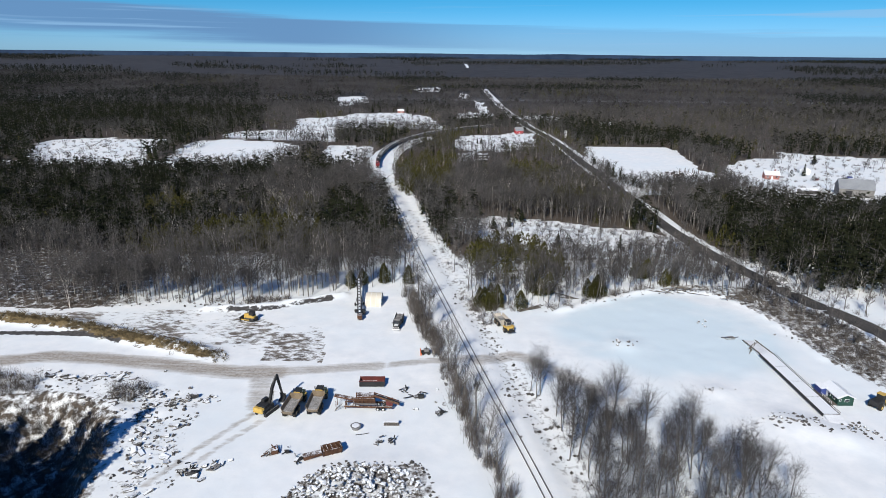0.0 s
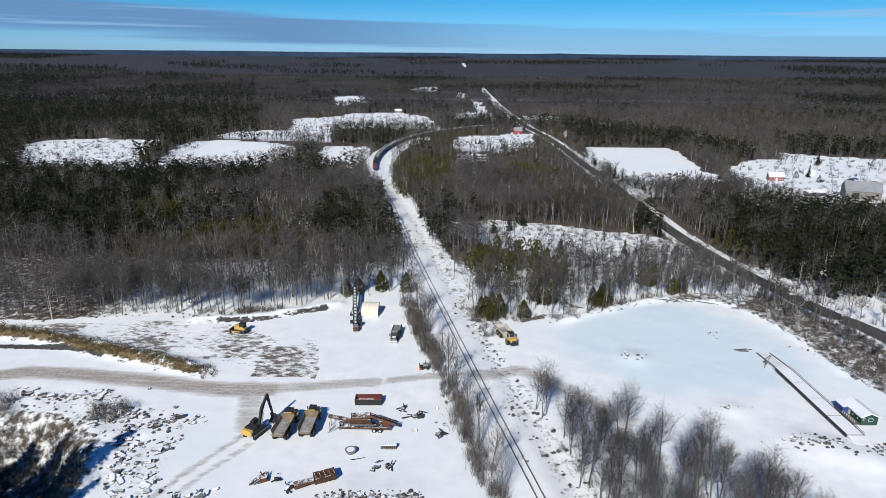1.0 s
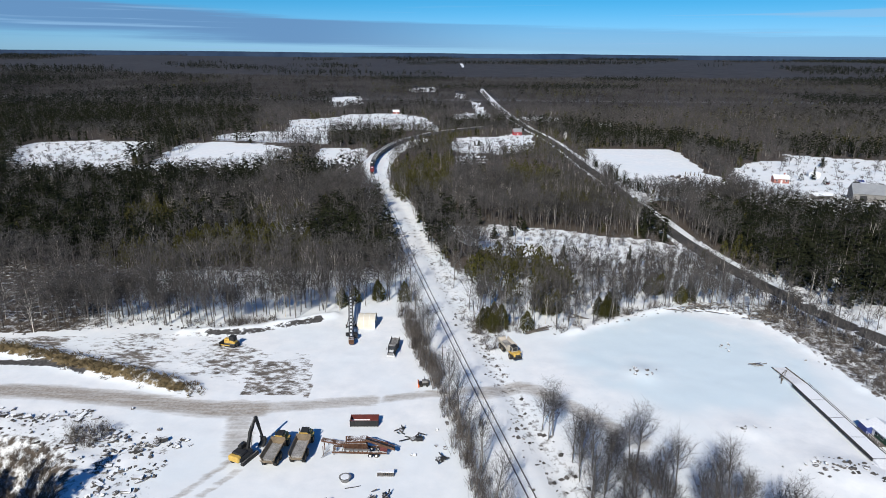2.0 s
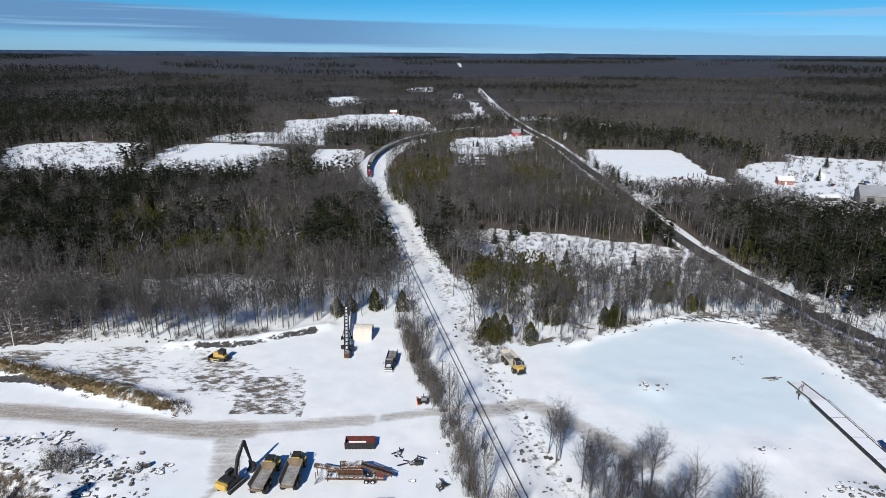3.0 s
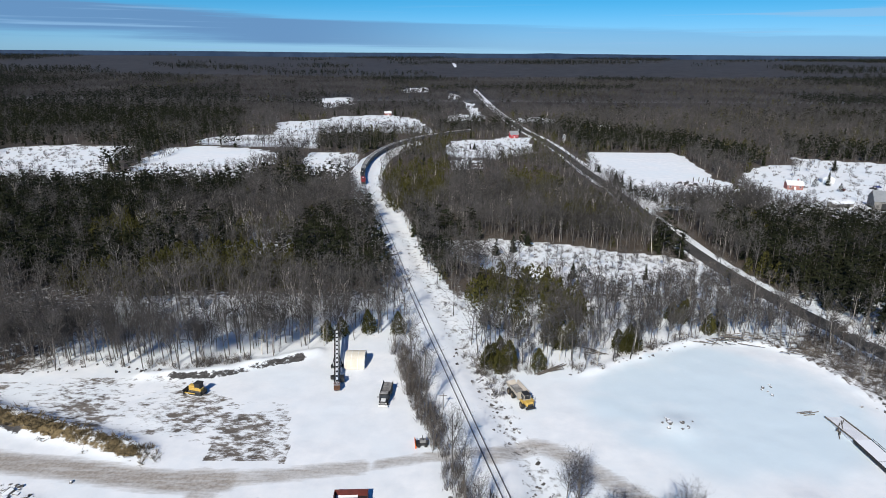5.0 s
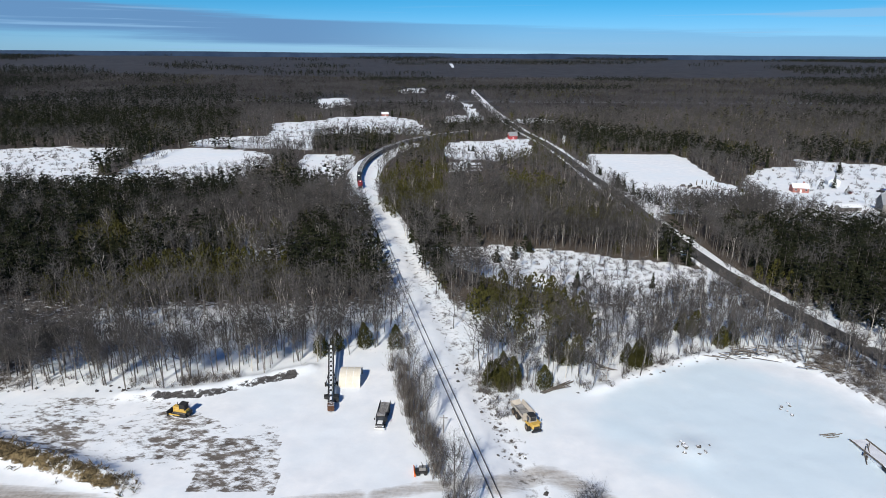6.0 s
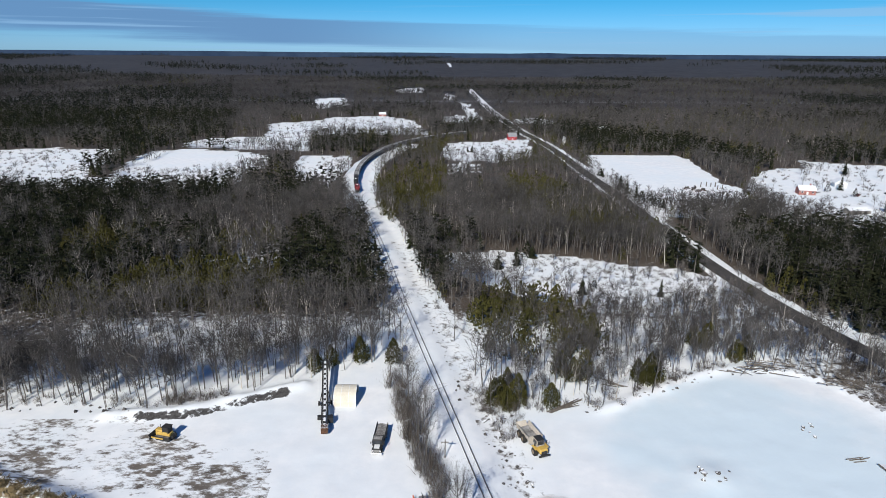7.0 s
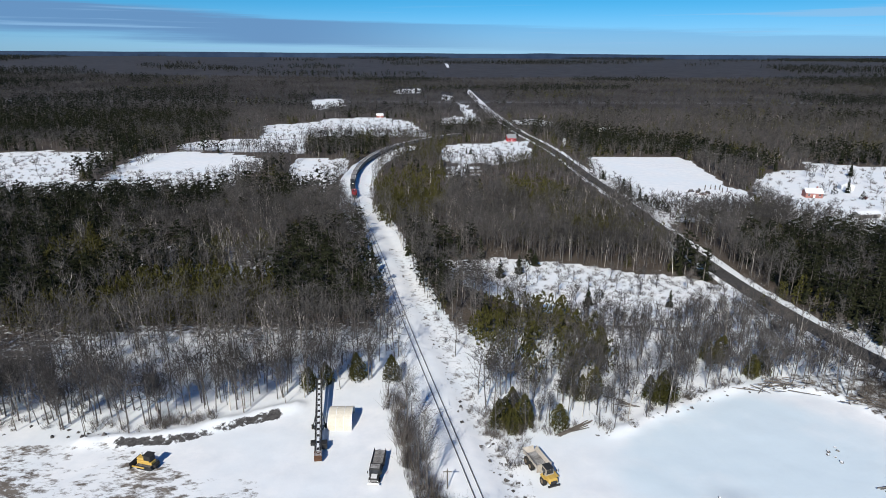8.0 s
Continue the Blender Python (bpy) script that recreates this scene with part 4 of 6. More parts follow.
def locomotive(body, label):
    """Hood unit 19 m long that faces +y: short nose, cab, long hood, walkways, fuel tank."""
    o = tagged(new("locomotive"), label, "locomotive", "locomotives of the train")
    bm = B()
    box(bm, -1.5, 1.5, -9.2, 9.2, 1.15, 1.5, 0.03)
    slab(bm, [(9.2, 1.5), (9.2, 0.35), (9.6, 0.3), (9.45, 1.5)], "x", -1.35, 1.35)
    part("frame", bm, "black", o)
    part("nose", box(B(), -0.85, 0.85, 6.6, 9.0, 1.5, 3.1, 0.18), body, o)
    c = part("cab", slab(B(), [(-1.5, 1.5), (1.5, 1.5), (1.5, 3.6), (1.1, 4.5), (-1.1, 4.5), (-1.5, 3.6)], "y", 4.3, 6.6), body, o)
    part("windscreen", box(B(), -1.1, 1.1, 6.58, 6.65, 3.3, 4.0, 0.02), "glass", c)
    for s in (-1, 1):
        part("side_window", box(B(), s * 1.5 - 0.03, s * 1.5 + 0.03, 4.8, 6.1, 3.0, 3.5, 0.01), "glass", c)
    bm = box(B(), -0.85, 0.85, -8.6, 4.3, 1.5, 4.1, 0.12)
    h = part("hood", bm, "black", o, "dark long hood")
    for y in (-7.2, -5.0, 0.5, 2.2):
        part("roof_fan", bar(B(), (0, y, 4.1), (0, y, 4.35), 0.62, 14), "black", h)
    part("radiator", box(B(), -1.05, 1.05, -8.2, -4.0, 3.2, 4.15, 0.1), "black", h)
    part("exhaust_stack", box(B(), -0.35, 0.35, -1.6, -0.6, 4.05, 4.5, 0.04), "black", h)
    part("fuel_tank", box(B(), -1.3, 1.3, -2.6, 2.6, 0.4, 1.15, 0.15), "black", o)
    for y in (-6.2, 6.2):
        bogie(o, y, 3)
    for s in (-1, 1):
        bm = B()
        for k in range(8):
            y = -8.8 + k * 2.4
            if y < 4.2 or y > 7:
                bar(bm, (s * 1.45, y, 1.5), (s * 1.45, y, 2.5), 0.03, 5)
        bar(bm, (s * 1.45, -8.9, 2.5), (s * 1.45, 4.2, 2.5), 0.03, 5)
        part("handrail", bm, "white", o)
    for s in (-0.25, 0.25):
        part("headlight", bar(B(), (s, 6.6, 4.25), (s, 6.75, 4.25), 0.15, 10), "lamp", o, "lit headlight")
        part("ditch_light", bar(B(), (s * 4, 9.3, 1.0), (s * 4, 9.62, 1.0), 0.16, 10), "lamp", o, "lit ditch light")
    return o


def hopper_car():
    """Open-topped ribbed car 15.5 m long with a snow-dusted load."""
    o = tagged(new("hopper_car"), "dark grey ribbed open hopper car with a snow-dusted load", "railway car", "cars of the train")
    bm = B()
    for s in (-1, 1):
        slab(bm, [(s * 1.5, 1.2), (s * 1.5, 3.7), (s * 1.42, 3.7), (s * 1.42, 1.2)], "y", -7.3, 7.3)
    for s in (-1, 1):
        slab(bm, [(s * 7.3, 1.6), (s * 7.3, 3.7), (s * 7.2, 3.7), (s * 6.6, 1.2)], "x", -1.5, 1.5)
    box(bm, -1.45, 1.45, -7.6, 7.6, 1.0, 1.25, 0.02)
    part("body", bm, "carside", o)
    for s in (-1, 1):
        for k in range(9):
            part("rib", box(B(), s * 1.5 if s > 0 else -1.62, 1.62 if s > 0 else -1.5, -6.8 + k * 1.7 - 0.08, -6.8 + k * 1.7 + 0.08, 1.2, 3.7, 0), "grey", o)
    bm = slab(B(), [(-1.4, 2.6), (1.4, 2.6), (1.4, 3.45), (0.6, 3.75), (-0.6, 3.75), (-1.4, 3.45)], "y", -6.9, 6.9)
    part("load", bm, "coal", o, "snow-dusted grey load")
    part("top_rail", box(box(B(), -1.6, -1.4, -7.35, 7.35, 3.68, 3.85, 0.02), 1.4, 1.6, -7.35, 7.35, 3.68, 3.85, 0.02), "roofsnow", o)
    for s in (-1, 1):
        for k in range(4):
            part("ladder_rung", bar(B(), (-0.3, s * 7.45, 1.3 + k * 0.5), (0.3, s * 7.45, 1.3 + k * 0.5), 0.03, 5), "grey", o)
    part("coupler", beam(B(), (0, -7.9, 0.85), (0, 7.9, 0.85), 0.25, 0.25), "black", o)
    for y in (-5.6, 5.6):
        bogie(o, y)
    return o


lead = locomotive("locored", "red diesel locomotive with lit headlights leading the train")
second = locomotive("black", "dark diesel locomotive coupled behind the red one")
TRAIN = [(lead, 9.8), (second, 29.4)]
car = hopper_car()
TRAIN.append((car, 47.2))
for i in range(1, 17):
    TRAIN.append((copy_thing(car, Matrix()), 47.2 + i * 16.1))


# ---- yard machines ----
def crawler(o, half, gauge, width, top, mat="black"):
    """Two crawler tracks under a machine that faces +y."""
    for s in (-1, 1):
        x0, x1 = s * gauge - width / 2, s * gauge + width / 2
        prof = [(-half + 0.1, 0.12), (-half + 0.45, 0), (half - 0.45, 0), (half - 0.1, 0.12), (half, top * 0.5), (half - 0.2, top), (-half + 0.2, top), (-half, top * 0.5)]
        t = part("track", slab(B(), prof, "x", x0, x1), mat, o)
        bm = B()
        for k in range(14):
            y = -half + 0.3 + k * (2 * half - 0.6) / 13
            box(bm, x0 - 0.03, x1 + 0.03, y - 0.07, y + 0.07, top, top + 0.06, 0)
        part("track_shoe", bm, "grey", t)


def excavator():
    o = thing("excavator", -40.4, 125.6, -24, "yellow and black crawler excavator parked with its boom raised", "excavator")
    crawler(o, 2.5, 1.35, 0.6, 0.95)
    part("turntable", bar(B(), (0, 0, 0.8), (0, 0, 1.2), 0.75, 16), "black", o)
    body = part("body", box(B(), -1.45, 1.45, -2.9, 1.1, 1.2, 2.2, 0.12), "black", o)
    part("counterweight", box(B(), -1.4, 1.4, -3.4, -2.2, 1.25, 2.6, 0.25), "yellow", body)
    part("engine_hood", box(B(), -1.3, 1.3, -2.3, -0.4, 2.2, 2.75, 0.15), "black", body)
    cab = part("cab", box(B(), -1.4, -0.45, -0.3, 1.5, 1.4, 3.1, 0.1), "black", o)
    part("windscreen", box(B(), -1.3, -0.55, 1.48, 1.53, 1.8, 2.95, 0.01), "glass", cab)
    part("roof_hatch", box(B(), -1.2, -0.65, 0.2, 1.0, 3.08, 3.16, 0.02), "glass", cab)
    bm = slab(B(), [(0.4, 1.6), (0.9, 1.4), (2.2, 4.9), (4.0, 7.7), (3.7, 8.1), (1.7, 5.6)], "x", 0.05, 0.55)
    boom = part("boom", bm, "black", o)
    part("boom_cylinder", bar(B(), (-0.1, 1.2, 1.6), (-0.1, 2.0, 4.6), 0.1, 8), "grey", boom)
    part("boom_cylinder", bar(B(), (0.7, 1.2, 1.6), (0.7, 2.0, 4.6), 0.1, 8), "grey", boom)
    st = part("stick", slab(B(), [(3.6, 8.2), (4.3, 8.0), (5.6, 2.2), (5.3, 2.1), (3.9, 6.9)], "x", 0.1, 0.5), "black", o)
    part("stick_cylinder", bar(B(), (0.3, 2.4, 6.7), (0.3, 3.7, 8.3), 0.09, 8), "grey", st)
    bk = slab(B(), [(5.3, 2.2), (5.9, 2.0), (6.1, 1.1), (5.6, 0.3), (4.6, 0.2), (4.9, 0.45), (5.5, 0.9), (5.5, 1.6)], "x", -0.4, 1.0)
    part("bucket", bk, "black", o)
    bm = B()
    for k in range(5):
        box(bm, -0.38 + k * 0.31, -0.26 + k * 0.31, 4.4, 4.75, 0.16, 0.28, 0.01)
    part("bucket_teeth", bm, "grey", o)


def hauler(x, y, rz, paint, label):
    """Articulated dump truck 10 m long that faces +y."""
    o = thing("articulated_hauler", x, y, rz, label, "dump truck", "articulated haulers")
    part("rear_frame", box(B(), -0.55, 0.55, -4.6, 1.4, 0.9, 1.35, 0.05), "black", o)
    part("front_frame", box(B(), -0.6, 0.6, 1.2, 5.2, 0.8, 1.3, 0.05), "black", o)
    for yy in (-3.6, -1.7, 3.3):
        for s in (-1, 1):
            wheel(o, s * 1.25, yy, 0.93, 0.75, "tan")
    bm = B()
    slab(bm, [(-1.7, 2.95), (-1.05, 1.35), (1.05, 1.35), (1.7, 2.95), (1.58, 2.95), (0.95, 1.5), (-0.95, 1.5), (-1.58, 2.95)], "y", -5.0, 1.3)
    slab(bm, [(1.2, 1.35), (1.45, 3.35), (1.32, 3.35), (1.05, 1.5)], "x", -1.6, 1.6)
    slab(bm, [(-5.0, 1.5), (-5.9, 2.4), (-5.85, 2.55), (-4.95, 1.65)], "x", -1.3, 1.3)
    bed = part("dump_body", bm, paint, o, "worn steel dump body with snow inside")
    part("snow_load", slab(B(), [(-1.3, 2.1), (-0.96, 1.52), (0.96, 1.52), (1.3, 2.1), (0.4, 1.9), (-0.5, 1.95)], "y", -4.6, 1.0), "coal", bed)
    for s in (-1, 1):
        for k in range(4):
            part("body_rib", slab(B(), [(s * 1.78, 2.9), (s * 1.14, 1.4), (s * 1.0, 1.4), (s * 1.68, 2.9)], "y", -4.4 + k * 1.6, -4.25 + k * 1.6), paint, bed)
    cab = part("cab", slab(B(), [(-0.95, 1.5), (0.95, 1.5), (0.9, 2.6), (0.78, 3.5), (-0.78, 3.5), (-0.9, 2.6)], "y", 1.7, 3.5), "yellow" if paint == "tan" else paint, o)
    part("windscreen", slab(B(), [(3.5, 2.4), (3.54, 2.4), (3.54, 3.35), (3.5, 3.35)], "x", -0.75, 0.75), "glass", cab)
    part("cab_roof", box(B(), -0.85, 0.85, 1.6, 3.65, 3.48, 3.6, 0.04), "black", cab)
    for s in (-1, 1):
        part("side_window", box(B(), s * 0.93 - 0.03, s * 0.93 + 0.03, 2.0, 3.3, 2.5, 3.3, 0.01), "glass", cab)
        part("mirror", box(B(), s * 1.45 - 0.12, s * 1.45 + 0.12, 3.5, 3.6, 2.5, 3.2, 0.02), "black", cab)
        part("fender", box(B(), s * 1.25 - 0.42, s * 1.25 + 0.42, 2.4, 4.3, 1.9, 2.05, 0.05), "yellow", o)
    hood = part("hood", box(B(), -1.05, 1.05, 3.5, 5.3, 1.3, 2.35, 0.2, top=0.88), "yellow", o, "yellow sloping engine hood")
    part("grille", box(B(), -0.7, 0.7, 5.27, 5.34, 1.4, 2.0, 0.02), "black", hood)
    part("bumper", box(B(), -1.3, 1.3, 5.2, 5.55, 0.75, 1.15, 0.06), "black", o)
    return o


def screening_plant():
    o = thing("screening_plant", -16.8, 127.6, -1, "rusty wheeled screening plant with conveyors and snow on it", "screening plant")
    bm = B()
    for s in (-1, 1):
        box(bm, -5.2, 6.5, s * 1.1 - 0.12, s * 1.1 + 0.12, 0.8, 1.2, 0.02)
    for k in range(7):
        box(bm, -5.0 + k * 1.8, -4.8 + k * 1.8, -1.1, 1.1, 0.85, 1.1, 0.01)
    part("chassis", bm, "rust", o)
    for yy in (3.0, 4.3):
        for s in (-1, 1):
            bm = bar(B(), (yy, s * 1.2 - 0.25, 0.5), (yy, s * 1.2 + 0.25, 0.5), 0.5, 16)
            w = part("wheel", bm, "rubber", o)
            part("rim", bar(B(), (yy, s * 1.2 - 0.28, 0.5), (yy, s * 1.2 + 0.28, 0.5), 0.24, 10), "white", w)
    part("hopper", slab(B(), [(-1.4, 3.4), (-0.8, 1.3), (0.8, 1.3), (1.4, 3.4), (1.25, 3.4), (0.7, 1.5), (-0.7, 1.5), (-1.25, 3.4)], "x", -2.6, 2.2), "rust", o)
    sc = part("screen_box", box(B(), -1.9, 2.4, -1.05, 1.05, 2.9, 3.7, 0.05, pose(0, 0, 0, 0, -5, 0)), "rust", o)
    for k in range(6):
        part("brace", beam(B(), (-2.4 + k * 0.95, -1.35, 1.2), (-2.4 + k * 0.95, -1.35, 3.4), 0.14, 0.1), "rust", sc)
    belt = part("discharge_conveyor", beam(B(), (2.0, -0.5, 3.9), (8.2, -0.5, 1.7), 1.0, 0.3), "rust", o)
    part("belt", beam(B(), (2.0, -0.5, 4.1), (8.2, -0.5, 1.9), 0.7, 0.06), "black", belt)
    for s in (-1.05, 0.05):
        part("side_rail", beam(B(), (2.0, s, 4.25), (8.2, s, 2.05), 0.08, 0.2), "rust", belt)
    tail = part("feed_conveyor", beam(B(), (-2.4, 0.2, 2.2), (-7.6, 0.2, 3.2), 1.1, 0.35), "rust", o)
    for k in range(5):
        part("roller_frame", beam(B(), (-3 - k, -0.5, 2.0 + k * 0.2), (-3 - k, 0.9, 2.0 + k * 0.2), 0.12, 0.4), "grey", tail)
    part("engine_box", box(B(), 5.0, 6.6, -0.9, 0.9, 1.2, 2.5, 0.08), "red", o)
    for px in (-4.9, -7.2):
        for s in (-0.7, 0.9):
            part("leg", beam(B(), (px, s, 0.0), (px, s, 2.2), 0.14, 0.14), "rust", o)
    part("stair", beam(beam(B(), (-7.4, -1.8, 0.0), (-5.6, -1.4, 1.6), 0.1, 0.1), (-7.4, -1.2, 0.0), (-5.6, -0.9, 1.6), 0.1, 0.1), "grey", o)
    part("catwalk", box(B(), -2.5, 3.0, -1.95, -1.4, 2.1, 2.2, 0.01), "grey", o)
    bm = B()
    for k in range(6):
        bar(bm, (-2.4 + k, -1.95, 2.2), (-2.4 + k, -1.95, 3.2), 0.03, 5)
    bar(bm, (-2.4, -1.95, 3.2), (2.7, -1.95, 3.2), 0.03, 5)
    part("guard_rail", bm, "rust", o)


def roll_off_container():
    o = thing("steel_container", -16.6, 138.7, 1.5, "dark red open-topped steel waste container on snow", "container")
    part("floor", box(B(), -3.2, 3.2, -1.15, 1.15, 0.1, 0.25, 0), "black", o)
    for s, mt in ((-1, "black"), (1, "red")):
        w = part("side", box(B(), -3.25, 3.25, s * 1.2 - 0.05, s * 1.2 + 0.05, 0.1, 1.6, 0.02), mt, o)
        for k in range(9):
            part("rib", box(B(), -3.1 + k * 0.77, -2.98 + k * 0.77, s * 1.25 if s > 0 else -1.36, 1.36 if s > 0 else -1.25, 0.1, 1.55, 0), "black", w)
    for s in (-1, 1):
        part("end", box(B(), s * 3.2 - 0.05, s * 3.2 + 0.05, -1.2, 1.2, 0.1, 1.6, 0.02), "red", o)
    part("rim", box(box(B(), -3.3, 3.3, -1.3, -1.15, 1.58, 1.7, 0.02), -3.3, 3.3, 1.15, 1.3, 1.58, 1.7, 0.02), "red", o)
    part("snow_drift", slab(B(), [(0.6, 0.25), (1.1, 0.25), (1.1, 0.5), (0.8, 0.35)], "x", -3.0, 1.2), "roofsnow", o)


def bulldozer():
    o = thing("bulldozer", -60.6, 178.4, 74, "yellow crawler bulldozer with a dark blade standing on snow", "bulldozer")
    crawler(o, 1.9, 1.0, 0.55, 1.0)
    part("body", box(B(), -0.75, 0.75, -1.6, 2.0, 0.7, 1.7, 0.08), "yellow", o)
    hood = part("engine_hood", box(B(), -0.6, 0.6, 0.3, 2.1, 1.7, 2.2, 0.1), "yellow", o)
    part("exhaust", bar(B(), (0.2, 1.2, 2.2), (0.2, 1.2, 3.1), 0.07, 8), "black", hood)
    cab = part("cab", box(B(), -0.8, 0.8, -1.4, 0.2, 1.7, 3.0, 0.08), "black", o)
    part("cab_roof", box(B(), -0.9, 0.9, -1.55, 0.35, 3.0, 3.15, 0.05), "black", cab)
    part("seat_side", box(B(), -0.85, 0.85, -1.2, 0.0, 1.6, 2.0, 0.03), "yellow", cab)
    part("blade", slab(B(), [(2.9, 0.05), (3.15, 0.1), (2.95, 0.6), (3.2, 1.25), (3.05, 1.25), (2.75, 0.6)], "x", -1.7, 1.7), "black", o, "curved dark steel blade")
    for s in (-1.3, 1.3):
        part("push_arm", beam(B(), (s, -0.2, 0.55), (s, 2.9, 0.5), 0.18, 0.25), "yellow", o)
    part("ripper", box(B(), -0.6, 0.6, -2.4, -1.6, 0.4, 1.1, 0.05), "black", o)


def flatbed_truck():
    o = thing("dump_truck", -12.9, 176.2, 176, "white and black dump truck with snow on its bed", "truck")
    part("chassis", box(B(), -0.5, 0.5, -4.5, 4.6, 0.6, 0.95, 0.03), "black", o)
    for yy in (-3.2, -1.9, 3.4):
        for s in (-1, 1):
            wheel(o, s * 1.0, yy, 0.52, 0.5 if yy < 0 else 0.32)
    bm = B()
    box(bm, -1.25, 1.25, -4.8, 1.0, 1.05, 1.2, 0.02)
    for s in (-1, 1):
        box(bm, s * 1.2 - 0.06, s * 1.2 + 0.06, -4.8, 1.0, 1.2, 2.2, 0.02)
    box(bm, -1.2, 1.2, 0.9, 1.02, 1.2, 2.6, 0.02)
    bed = part("bed", bm, "black", o)
    part("bed_snow", slab(B(), [(-1.12, 1.2), (1.12, 1.2), (1.12, 1.75), (0.2, 1.95), (-1.12, 1.7)], "y", -4.6, 0.85), "coal", bed, "lumpy snow-covered load")
    cab = part("cab", box(B(), -1.15, 1.15, 1.3, 3.0, 0.95, 2.7, 0.12), "black", o)
    part("roof_snow", box(B(), -0.95, 0.95, 1.4, 2.7, 2.68, 2.8, 0.05), "coal", cab)
    part("windscreen", box(B(), -1.0, 1.0, 2.98, 3.03, 1.75, 2.5, 0.01), "glass", cab)
    for s in (-1, 1):
        part("side_window", box(B(), s * 1.15 - 0.02, s * 1.15 + 0.02, 1.7, 2.8, 1.7, 2.4, 0.01), "glass", cab)
        part("mirror", box(B(), s * 1.42 - 0.1, s * 1.42 + 0.1, 2.95, 3.05, 1.7, 2.3, 0.02), "black", cab)
    hood = part("hood", box(B(), -0.95, 0.95, 3.0, 4.7, 0.9, 1.7, 0.15), "black", o)
    part("hood_top", box(B(), -0.6, 0.6, 3.1, 4.5, 1.68, 1.76, 0.03), "white", hood)
    part("grille", box(B(), -0.6, 0.6, 4.68, 4.74, 0.95, 1.5, 0.02), "grey", hood)
    part("bumper", box(B(), -1.2, 1.2, 4.7, 4.95, 0.5, 0.85, 0.05), "white", o)
    for s in (-0.8, 0.8):
        part("headlight", box(B(), s - 0.15, s + 0.15, 4.66, 4.75, 1.1, 1.35, 0.02), "white", o)


def shelter():
    o = thing("fabric_shelter", -22.6, 194.2, 0, "cream canvas storage shelter with an open end", "shelter")
    outer = [(-3.6 * math.cos(a), 3.5 * math.sin(a) ** 0.85) for a in [k * math.pi / 12 for k in range(13)]]
    inner = [(u * 0.96, v * 0.96) for u, v in outer]
    part("cover", slab(B(), outer + inner[::-1], "x", -2.75, 2.75), "canvas", o)
    for x in (-2.7, -0.9, 0.9, 2.7):
        part("hoop", slab(B(), [(u * 1.012, v * 1.012) for u, v in outer] + [(u * 0.95, v * 0.95) for u, v in outer[::-1]], "x", x - 0.05, x + 0.05), "white", o)
    part("end_wall", slab(B(), inner, "x", -2.6, -2.5), "canvas", o)
    # black block fills the open shelter in place of its inner shade
    part("interior_shade", box(B(), -2.4, 1.2, -2.9, 2.9, 0.02, 2.2, 0.02), "black", o, "black block standing for the shade inside the shelter")


def stacker():
    """Lattice boom conveyor 27 m long, its head 4 m up, on one axle."""
    o = thing("conveyor_stacker", -25.6, 179.8, 8.6, "long dark conveyor stacker with a snow-covered belt", "conveyor")
    ln, rise = 27.0, 2.9
    for s in (-0.6, 0.6):
        part("chord", beam(B(), (s, 0, 1.3), (s, ln, 1.3 + rise), 0.34, 0.5), "black", o)
        part("lower_chord", beam(B(), (s, 0, 0.75), (s, ln, 0.55 + rise), 0.12, 0.15), "black", o)
        bm = B()
        for k in range(18):
            y = 0.3 + k * 1.45
            z = 0.75 + rise * y / ln
            beam(bm, (s, y, z), (s, y + 0.72, z + 0.5), 0.07, 0.09)
            beam(bm, (s, y + 0.72, z + 0.5), (s, y + 1.45, z), 0.07, 0.09)
        part("lattice", bm, "black", o)
    for k in range(13):
        y = 1.0 + k * 2.1
        part("belt_idler", bar(B(), (-0.55, y, 1.5 + rise * y / ln), (0.55, y, 1.5 + rise * y / ln), 0.09, 6), "grey", o)
        part("belt_snow", box(B(), -0.27, 0.27, y - 1.06, y + (1.06 if k % 5 else 0.7), 1.52 + rise * y / ln, 1.62 + rise * y / ln, 0.03), "roofsnow", o, "snow lying on the belt")
    part("belt", beam(B(), (0, 0, 1.56), (0, ln, 1.56 + rise), 0.7, 0.05), "black", o)
    part("tail_hopper", box(B(), -0.8, 0.8, -0.9, 0.9, 0.5, 1.9, 0.05, top=1.0), "rust", o)
    part("axle", bar(B(), (-1.5, 12, 0.55), (1.5, 12, 0.55), 0.12, 8), "black", o)
    for s in (-1.5, 1.5):
        part("wheel", bar(B(), (s - 0.2, 12, 0.55), (s + 0.2, 12, 0.55), 0.55, 14), "rubber", o)
        part("leg", beam(B(), (s * 0.9, 12, 0.55), (s * 0.4, 15.5, 2.4), 0.16, 0.16), "black", o)
        part("brace", beam(B(), (s * 0.9, 12, 0.55), (s * 0.4, 8.5, 1.7), 0.14, 0.14), "black", o)
    part("head_pulley", bar(B(), (-0.6, ln, 1.4 + rise), (0.6, ln, 1.4 + rise), 0.3, 12), "black", o)
    part("engine_box", box(B(), 0.7, 1.9, 3.0, 4.8, 0.5, 1.8, 0.06), "black", o)
    part("counterweight", box(B(), -1.7, -0.8, 4.6, 5.8, 0.6, 1.3, 0.05), "black", o)


